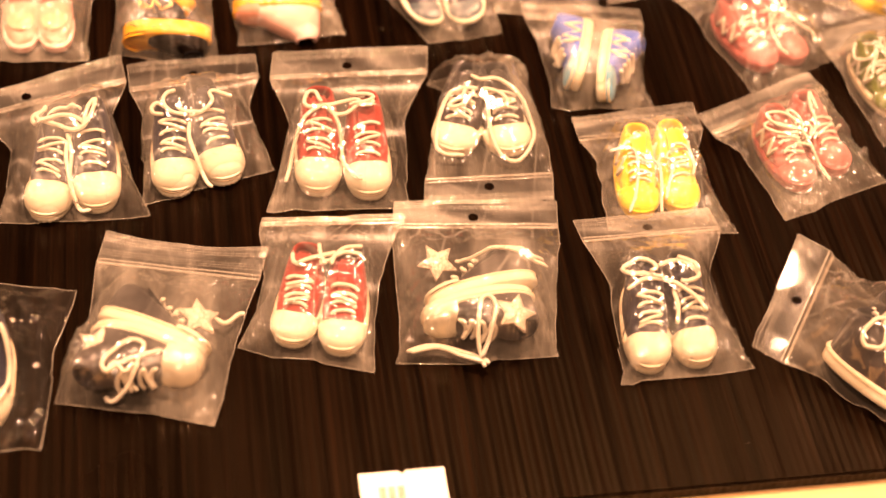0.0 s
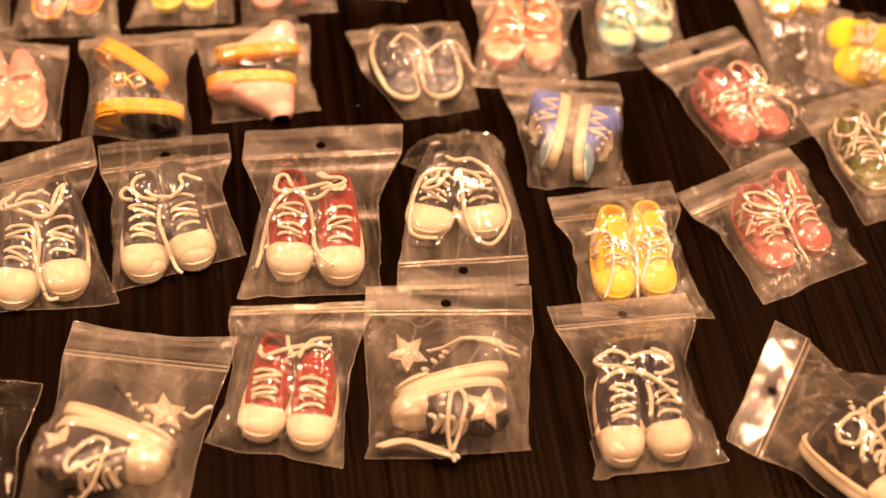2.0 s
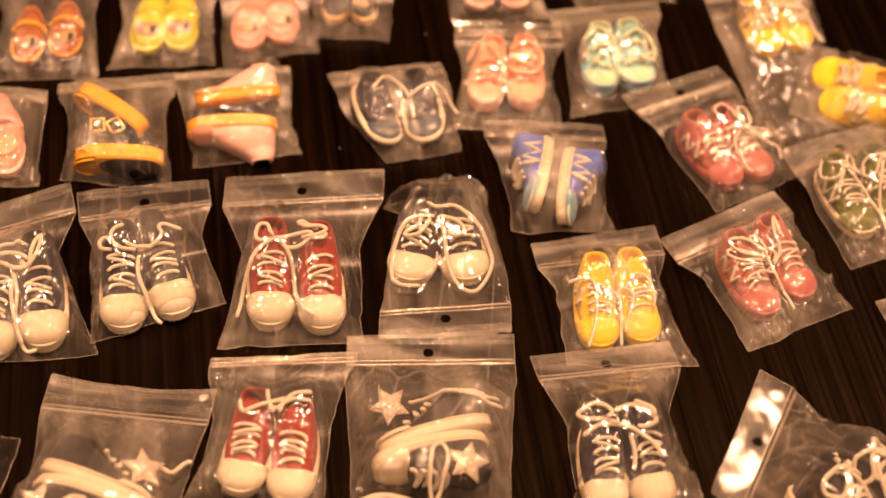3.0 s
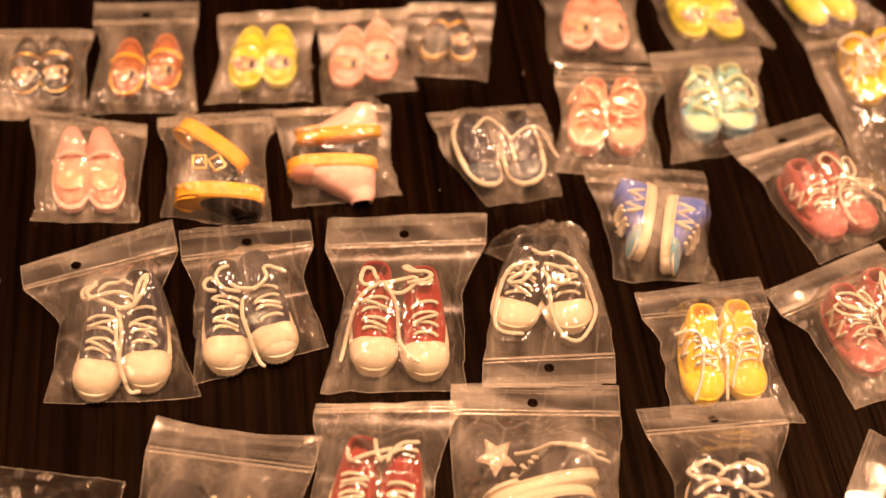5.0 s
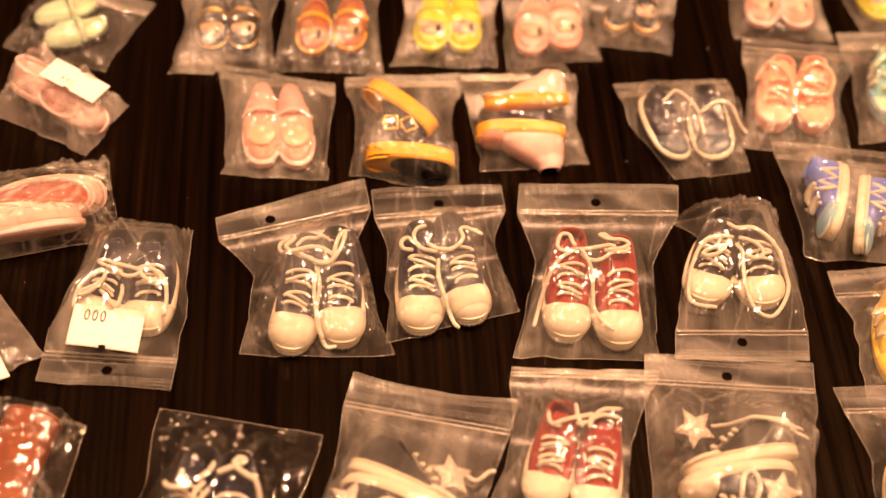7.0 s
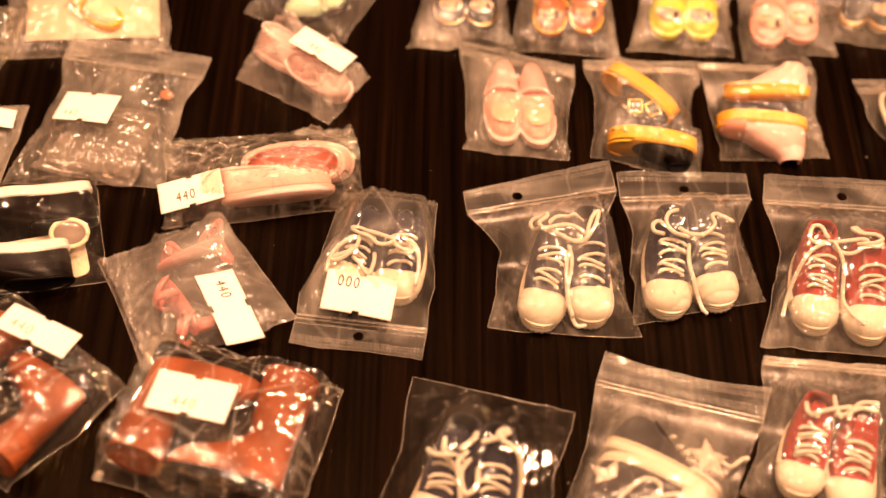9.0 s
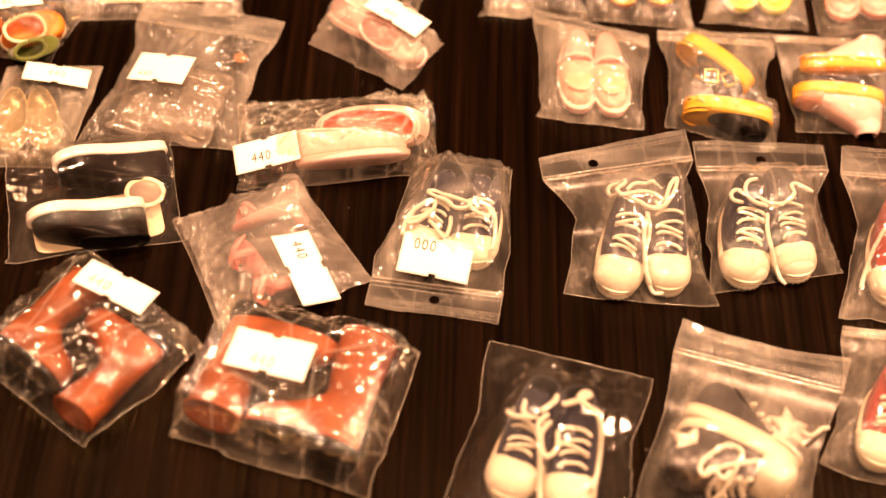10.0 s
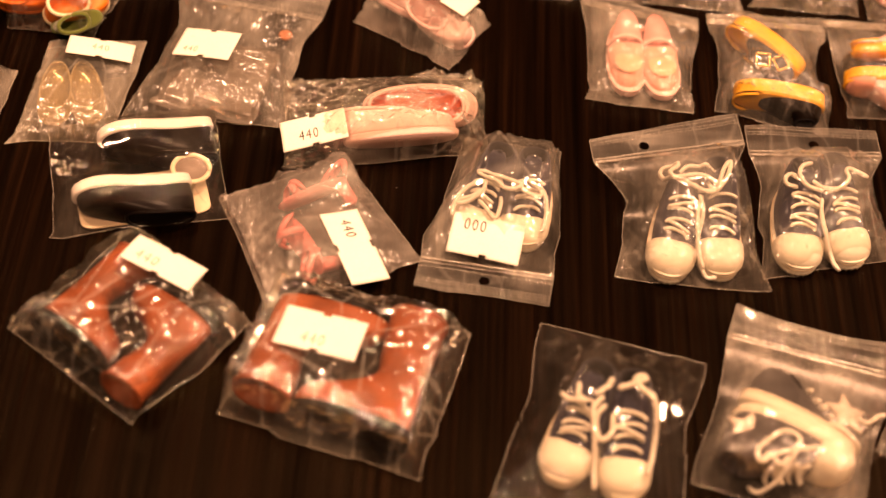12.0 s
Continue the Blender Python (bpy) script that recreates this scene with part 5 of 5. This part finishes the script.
s1 = sneaker(200, 117, 14, YELLOW, YELLOW, YELLOW, lining=YELLOW, label="yellow " + FELT, seed=41, H=15, L=34, W=15, zig=COTTON)
s2 = sneaker(186, 113, 10, YELLOW, YELLOW, YELLOW, lining=YELLOW, label="yellow " + FELT, seed=42, H=15, L=34, W=15, zig=COTTON)
bag(190, 106, 8, 88, 46, 40, 6, 4, 4, (s1, s2), "milky zip bag with yellow felt sneakers", neck=0.9, hole=None, film=FILM_SOFT, seed=28)
s1 = sneaker(219, 94, -105, YELLOW, YELLOW, YELLOW, lining=YELLOW, label="yellow " + FELT, seed=43, H=15, L=34, W=15, zig=COTTON, ry=35, z=4.0, by_toe=False, bow=False, tongued=False)
s2 = sneaker(219, 76, -105, YELLOW, YELLOW, YELLOW, lining=YELLOW, label="yellow " + FELT, seed=44, H=15, L=34, W=15, zig=COTTON, ry=35, z=4.0, by_toe=False, bow=False, tongued=False)
bag(224, 85, 72, 60, 46, 44, 0, 0, 4, (s1, s2), "clear zip bag with yellow felt sneakers on their sides", neck=0.95, hole=None, film=FILM_SOFT, seed=29)

# ---- far row ----
s1 = clog(62, 138, -6, PEACH, PINK_PALE, PEACH, "peach " + STRAP, L=30, W=14, H=9, patch=BEIGE)
s2 = clog(78, 139, 8, PEACH, PINK_PALE, PEACH, "peach " + STRAP, L=30, W=14, H=9, patch=BEIGE)
bag(69, 154, 6, 50, 46, 42, -4, 0, 5, (s1, s2), "milky bag with peach strap shoes", neck=0.86, header=8, hole=None, film=FILM_SOFT, seed=30)
s1 = clog(114, 150, 14, LIME, LIME, LIME, "lime yellow " + STRAP, L=31, W=14, H=9, patch=BEIGE)
s2 = clog(130, 151, 22, LIME, LIME, LIME, "lime yellow " + STRAP, L=31, W=14, H=9, patch=BEIGE)
bag(119, 167, 20, 52, 44, 42, -5, -10, 5, (s1, s2), "milky bag with lime yellow strap shoes", neck=0.9, header=8, hole=None, film=FILM_SOFT, seed=31)
s1 = clog(170, 160, 26, LIME, GLOSS_BLACK, LIME, "lime and black " + STRAP, L=31, W=14, H=9)
s2 = clog(184, 164, 30, LIME, GLOSS_BLACK, LIME, "lime and black " + STRAP, L=31, W=14, H=9)
bag(173, 176, 28, 52, 44, 42, -5, -10, 5, (s1, s2), "milky bag with lime and black strap shoes", neck=0.9, header=8, hole=None, film=FILM_SOFT, seed=32)

# ---- bags with price labels ----
BOOT = "red-brown leather boot lying on its side, wrapped"
s1 = boot(-207, -149, -95, 8.4, -88, BOOT, L=40, H=45, W=14)
s2 = boot(-220, -105, 83, 8.4, -88, BOOT, L=40, H=42, W=14)
b = bag(-212, -126.5, -7, 56, 67, 66, -2, -1, 6, (s1, s2), "crackling cellophane bag with leather boots and a price label", neck=1.0, zipper=False, film=WRAP, crinkle=0.9, puff=0.008, seed=33, name="cellophane_bag", header=4, group="cellophane bags", pillow=14.0)
price_label(b, -221.5, -124, -5, "440", w=27, h=16, dx=-1.5, dy=-3.5, ink=FAINT_INK)

s1 = boot(-300, -137, 60, 7.8, 88, BOOT, L=32, W=13, H=37)
s2 = boot(-270, -115, -115, 7.8, 88, BOOT, L=32, W=13, H=38)
b = bag(-284.5, -122, -31, 54, 57, 55, -2, 1, 4, (s1, s2), "crackling cellophane bag with leather boots and a price label", neck=1.0, zipper=False, film=WRAP, crinkle=0.9, puff=0.008, seed=34, name="cellophane_bag", header=4, group="cellophane bags", pillow=12.0)
price_label(b, -277.5, -106.5, -13, "440", w=25, h=13, dx=-5, dy=-2, ink=FAINT_INK)


def slip_on(x, y, rot, upper, inside, label, ry=0, z=0.6, L=40.0, W=15.0, sole=None, mouth=-0.15):
    """A low shoe with a wide mouth; x, y is the middle of its sole."""
    e = thing("slip_on_shoe", label, "doll shoe", at(x, y, z, 0, ry, rot), "slip-on shoes")
    sole_part(e, L, W, 2.8, sole or RUBBER, 0, n=40)
    r = [oval(-0.48 * L, 0.48 * L, 0.47 * W, 2.6, 2.6), oval(-0.47 * L, 0.48 * L, 0.48 * W, 6, 7), oval(-0.42 * L, 0.475 * L, 0.46 * W, 8.5, 10), oval((mouth - 0.06) * L, 0.47 * L, 0.43 * W, 9.5, 12), oval(mouth * L, 0.46 * L, 0.4 * W, 9.8, 12.5)]
    part("upper", loft(bmesh.new(), smooth_rings(r, 3), True, False), upper, e)
    part("lining", loft(bmesh.new(), [r[-1], oval((mouth + 0.01) * L, 0.44 * L, 0.37 * W, 9.4, 12.2), oval((mouth - 0.03) * L, 0.44 * L, 0.36 * W, 5, 5), oval((mouth - 0.03) * L, 0.42 * L, 0.3 * W, 3.4, 3.4)], False, True), inside, e)
    part("rim", tube(bmesh.new(), [Vector(p) for p in r[-1] + r[-1][:1]], 0.8, 7), sole or RUBBER, e)
    return e


def loafer(x, y, rot, ry, L=41.0, W=16.0):
    """A black loafer on its side; its white sole is turned away from the table edge."""
    e = thing("loafer", "black patent loafer on its side with a white sole", "doll shoe", at(x, y, 8.5, 0, ry, rot), "loafers")
    sole_part(e, L, W, 4.2, WHITE_RUBBER, 0, n=48)
    r = [oval(-0.47 * L, 0.48 * L, 0.46 * W, 2.8, 2.8), oval(-0.465 * L, 0.485 * L, 0.475 * W, 7, 8), oval(-0.42 * L, 0.48 * L, 0.46 * W, 9.5, 12), oval(-0.28 * L, 0.475 * L, 0.42 * W, 11.5, 14), oval(-0.1 * L, 0.47 * L, 0.37 * W, 13, 15.5)]
    part("upper", loft(bmesh.new(), smooth_rings(r + [oval(-0.02 * L, 0.42 * L, 0.28 * W, 13.2, 14.8)], 3)), GLOSS_BLACK, e)
    part("collar", tube(bmesh.new(), [Vector(p) for p in r[-1] + r[-1][:1]], 0.6, 6), GLOSS_BLACK, e)
    for o in e.children:
        for v in o.data.vertices:
            v.co.z += 0.0017 * math.sin(5.2 * v.co.y / (L * S) + 0.4)
    return e


s1 = loafer(-301, -40, 298, 106)
s2 = loafer(-301, -68, 297, 104)
c1 = thing("backing_card", "cream card under the black loafers", "card", at(-297.5, -67, 0.9, 0, 0, 25))
part("sheet", loft(bmesh.new(), [[Vector((22.5 * sg(math.cos(2 * math.pi * i / 48), 0.25), 11 * sg(math.sin(2 * math.pi * i / 48), 0.25), z)) for i in range(48)] for z in (0, 0.5)]), CARD, c1, smooth=False)
c2 = thing("paper_ring", "pale paper ring between the loafers", "ring", at(-283, -56, 8.5, 12, 0, 0))
part("band", tube(bmesh.new(), [Vector((6.5 * math.cos(a), 5.5 * math.sin(a), 0)) for a in [2 * math.pi * i / 24 for i in range(25)]], 0.9, 7, 0.6), CARD, c2)
part("disc", loft(bmesh.new(), [[Vector((6 * math.cos(a), 5 * math.sin(a), z)) for a in [2 * math.pi * i / 24 for i in range(24)]] for z in (-0.5, 0)]), GREY_PAPER, c2)
bag(-303, -55.5, 20, 51, 60, 60, 5, 3, 2, (s1, s2, c2), "glossy clear bag with black patent loafers on a card", neck=1.0, zipper=False, film=CLEAR, crinkle=0.8, seed=35, name="plastic_bag", header=4)

s1 = slip_on(-211, -5, 104, PINK_WHITE, CORAL, "white slip-on shoe with a coral red lining", -42, 6.6, 42, 17, PINK_WHITE, mouth=-0.36)
s2 = slip_on(-214, -25, 110, PINK_WHITE, CORAL, "pale pink slip-on shoe on its side", 62, 8, 42, 16, PINK_WHITE)
b = bag(-224, -9, 15, 40, 72, 74, 2, 5, 2, (s1, s2), "crackling cellophane bag with slip-on shoes and a price label", neck=1.0, zipper=False, film=CELLO, crinkle=1.1, seed=36, name="cellophane_bag", header=4, group="cellophane bags")
price_label(b, -244.5, -33, 21, "440", w=23, h=12, dx=-2, dy=-1.5, size=5.5)


def sandal(x, y, rot, label, upper, ry=0, z=0.6, rx=0):
    e = thing("sandal", label, "doll sandal", at(x, y, z, rx, ry, rot), "sandals")
    sole_part(e, 27, 10.0, 1.2, upper, 0, n=36)
    part("heel", box(bmesh.new(), -2.2, 2.2, 8.5, 12.5, -9, 0.2, 0.6), upper, e)
    for yy, hh, lean in ((-9, 5, 2), (-3, 6.5, -2), (10, 7, 4)):
        arc = [Vector((5.2 * math.cos(math.pi * i / 12), yy + lean * math.sin(math.pi * i / 12) + 0.5 * lean * math.cos(math.pi * i / 12), 1.0 + hh * math.sin(math.pi * i / 12))) for i in range(13)]
        part("strap", tube(bmesh.new(), arc, 1.4, 7, 0.6), upper, e)
    loop = [Vector((4.8 * math.cos(a), 9 + 4.2 * math.sin(a), 4.5 + 2 * math.sin(a))) for a in [2 * math.pi * i / 20 for i in range(21)]]
    part("ankle_strap", tube(bmesh.new(), loop, 1.2, 7, 0.7), upper, e)
    return e


s1 = sandal(-239, -56, -48, "rose pink strappy heeled sandal", ROSE, -78, 6.2)
s2 = sandal(-237, -79, -137, "rose pink strappy heeled sandal", ROSE, 70, 6.2)
b = bag(-237, -68, -56, 52, 54, 50, 8, -2, 2, (s1, s2), "milky bag with pink sandals and a price label", neck=1.0, zipper=False, film=CLOUDY, crinkle=0.9, seed=37, name="plastic_bag", header=4)
price_label(b, -220, -78, -54, "440", w=28, h=14, dx=-7, dy=0.5, size=5.5)


def flat_shoe(x, y, rot, label):
    e = thing("ballet_flat", label, "doll shoe", at(x, y, 0.8, 0, 0, rot), "ballet flats")
    sole_part(e, 30, 12.5, 1.2, JELLY, 0, n=36)
    r = [oval(-14.7, 14.7, 6, 1.6, 1.6, toe=0.25), oval(-14.4, 14.6, 6.1, 4, 4.5, toe=0.25), oval(-10, 14, 5.3, 5, 5.2, toe=0.25)]
    part("upper", loft(bmesh.new(), smooth_rings(r, 3), True, False), JELLY, e, "see-through amber plastic upper")
    part("lining", loft(bmesh.new(), [r[-1], oval(-9.6, 13.4, 4.9, 4.6, 4.8, toe=0.25), oval(-10, 13.4, 4.8, 2.2, 2.2, toe=0.25)], False, True), JELLY, e)
    part("rim", tube(bmesh.new(), [Vector(p) for p in r[-1] + r[-1][:1]], 0.3, 6), JELLY_EDGE, e)
    part("welt", tube(bmesh.new(), [Vector((p.x, p.y, 2.0)) for p in r[0] + r[0][:1]], 0.35, 6), JELLY_EDGE, e)
    return e


s1 = flat_shoe(-342, -27, 14, "see-through amber ballet flat with cream edges")
s2 = flat_shoe(-331.5, -24, 24, "see-through amber ballet flat with cream edges")
b = bag(-335, -21.5, 2, 52, 35, 36, 12, 12, 2, (s1, s2), "small amber-tinged bag with jelly ballet flats and a price label", neck=1.0, zipper=False, film=AMBER_FILM, crinkle=0.7, seed=38, name="plastic_bag", header=4)
price_label(b, -331.5, -5.5, 9, "440", w=24, h=11, dx=0, dy=0, size=5, ink=FAINT_INK)

# folded tissue parcel with a button
e = thing("plastic_parcel", "folded greyish plastic wrapping inside a bag", "plastic wrap", at(-288, -4, 0.8, 0, 0, -3))
for k, (w, h, z0) in enumerate(((38, 40, 0), (33, 30, 3.0))):
    bm = bmesh.new()
    rows = []
    for j in range(25):
        t = j / 24
        row = []
        for i in range(40):
            a = 2 * math.pi * i / 40
            n1 = noise.noise(Vector((math.cos(a) * 2, t * 6, k + 0.3)))
            n2 = noise.noise(Vector((math.cos(a) * 1.6, t * 24, k + 4.3)))
            row.append(Vector(((w / 2 + 2.2 * n1) * sg(math.cos(a), 0.7) + 3 * k, h * (t - 0.5) - 3 * k + 1.5 * n1, max(0.1, z0 + 1.6 + (1.8 + 0.8 * n1 + 1.3 * abs(n2)) * math.sin(a) * min(1.0, 0.3 + 4 * t * (1 - t))))))
        rows.append(row)
    part("fold", loft(bm, rows), FOLDED, e)
btn = thing("brown_button", "brown wooden button inside the bag", "button", at(-268, 22, 5.5, 20, 0, 0))
part("disc", loft(bmesh.new(), [[Vector((r * math.cos(2 * math.pi * i / 20), r * 0.8 * math.sin(2 * math.pi * i / 20), z)) for i in range(20)] for r, z in ((2.2, -0.8), (2.7, 0), (2.4, 0.6), (1.6, 0.3))]), TAN, btn)
b = bag(-286, 11, -3, 74, 56, 55, 0, 12, 4, (e, btn), "milky zip bag with folded plastic and a price label", neck=0.85, neck_at=0.36, hole=None, film=FILM_SOFT, crinkle=1.5, puff=0.02, seed=39)
price_label(b, -293, 2, -5, "440", w=22, h=15.5, dx=-5, dy=-4, size=4.5, ink=FAINT_INK)

s1 = slip_on(-227, 50, 66, PINK_WHITE, PINK_PALE, "pale pink soft slipper, wrapped", 24, 3.4, 29, 14, PINK_WHITE)
s2 = slip_on(-210, 43, 62, PINK_WHITE, PINK_PALE, "pale pink soft slipper, wrapped", -34, 4.4, 28, 13, PINK_WHITE)
b = bag(-218.5, 47, -24, 30, 43, 43, -3, 1, 2, (s1, s2), "crumpled cellophane bag with pink slippers and a price label", neck=1.0, zipper=False, film=CLOUDY, crinkle=1.4, puff=0.01, seed=40, name="cellophane_bag", header=4, group="cellophane bags", pillow=11.0)
price_label(b, -211, 44, -22, "440", w=24, h=12, dx=-2, dy=-2, size=4.5, ink=FAINT_INK)

s1 = clog(-239, 95, -65, MINT, GLOSS_BLACK, CREAM, "mint green " + STRAP, L=28, W=12, H=9)
s2 = clog(-232, 82, -62, MINT, GLOSS_BLACK, CREAM, "mint green " + STRAP, L=28, W=12, H=9)
bag(-223, 96, -16, 44, 46, 44, 4, 4, 2, (s1, s2), "milky bag with mint green strap shoes", neck=0.95, header=8, hole=None, film=FILM_SOFT, seed=41)

c1 = thing("backing_card", "pale cream card in a clear bag", "card", at(-311, 68, 0.9, 0, 0, 15))
part("sheet", box(bmesh.new(), -26, 27, -17, 20, 0, 0.6, 0.2), CARD, c1)
s1 = clog(-300, 60, 60, CREAM, AMBER, CREAM, "cream and amber " + STRAP, L=26, W=12, H=8, trim=AMBER, z=1.6)
bag(-313, 68, 14, 52, 66, 67, 2, 2, 3, (s1,), "milky bag with a cream card and shoe", neck=0.97, zipper=False, film=FILM_SOFT, seed=42, name="plastic_bag", header=4)

s1 = slip_on(-349, 17, 130, ORANGE, ORANGE, "orange slip-on shoe, wrapped", -30, 4.5, 26, 13, CREAM)
s3 = slip_on(-369, 16, 105, ORANGE, ORANGE, "orange slip-on shoe, wrapped", -30, 4, 20, 9, ORANGE)
s2 = slip_on(-347, 11, 128, GREEN, GREEN, "olive green slip-on shoe, wrapped", -50, 4, 20, 8, GREEN)
b = bag(-357, 33, 2, 54, 46, 31, 2, 4, 2, (s1, s2, s3), "crumpled cellophane bag with orange shoes and a price label", neck=1.0, zipper=False, film=CELLO, crinkle=1.2, seed=43, name="cellophane_bag", header=4, group="cellophane bags")
price_label(b, -357, 20, 34, "440", w=22, h=12, dx=-3, dy=-2, size=5, ink=FAINT_INK)

# ---- bags at the two ends of the table ----
bag(-377, -42, 4, 40, 38, 34, 8, 6, 2, (), "small empty clear bag lying flat on the table", neck=1.0, zipper=False, film=FILM_SOFT, seed=44, name="plastic_bag", header=4, puff=0.06)
bag(235, -43, 14, 50, 46, 42, 3, 2, 3, (), "empty clear zip bag lying flat on the table", neck=0.9, hole=None, film=FILM, seed=45, puff=0.06)

# ---- loose card by the table edge, and dust ----
e = thing("price_card", "loose white paper price card on the table", "price card", at(16.5, -173, 0.15, 0, 0, 8))
bm = bmesh.new()
pts = [(-14, -9), (14, -9), (14, 9), (1.6, 9), (0.4, 7.8), (-1.2, 9), (-14, 9)]
loft(bm, [[Vector((x, y, z)) for x, y in pts] for z in (0, 0.25)])
sheet = part("sheet", bm, PAPER, e, smooth=False)
for k in range(3):
    part("faded_bar", box(bmesh.new(), -8 + 3 * k, -5.8 + 3 * k, -2, 3.2, 0.3, 0.34), FAINT_INK, sheet, "faded unreadable print", smooth=False)

rnd = random.Random(4)
bm = bmesh.new()
for k in range(60):
    m = Matrix.Translation((rnd.uniform(-380, 260), rnd.uniform(-185, 260), 0.12)) @ Euler((0, 0, rnd.uniform(0, 6))).to_matrix().to_4x4()
    r = rnd.choice((0.1, 0.12, 0.16, 0.22))
    bmesh.ops.create_icosphere(bm, subdivisions=1, radius=r, matrix=m @ Matrix.Diagonal((rnd.uniform(0.8, 2.2), 0.9, 0.6, 1)))
me = bpy.data.meshes.new("dust")
bm.to_mesh(me)
bm.free()
me.transform(Matrix.Diagonal((S, S, S, 1)))
me.materials.append(DUST)
tagged(new("dust", me), "pale specks of dust on the dark table", "dust", kind="stuff")
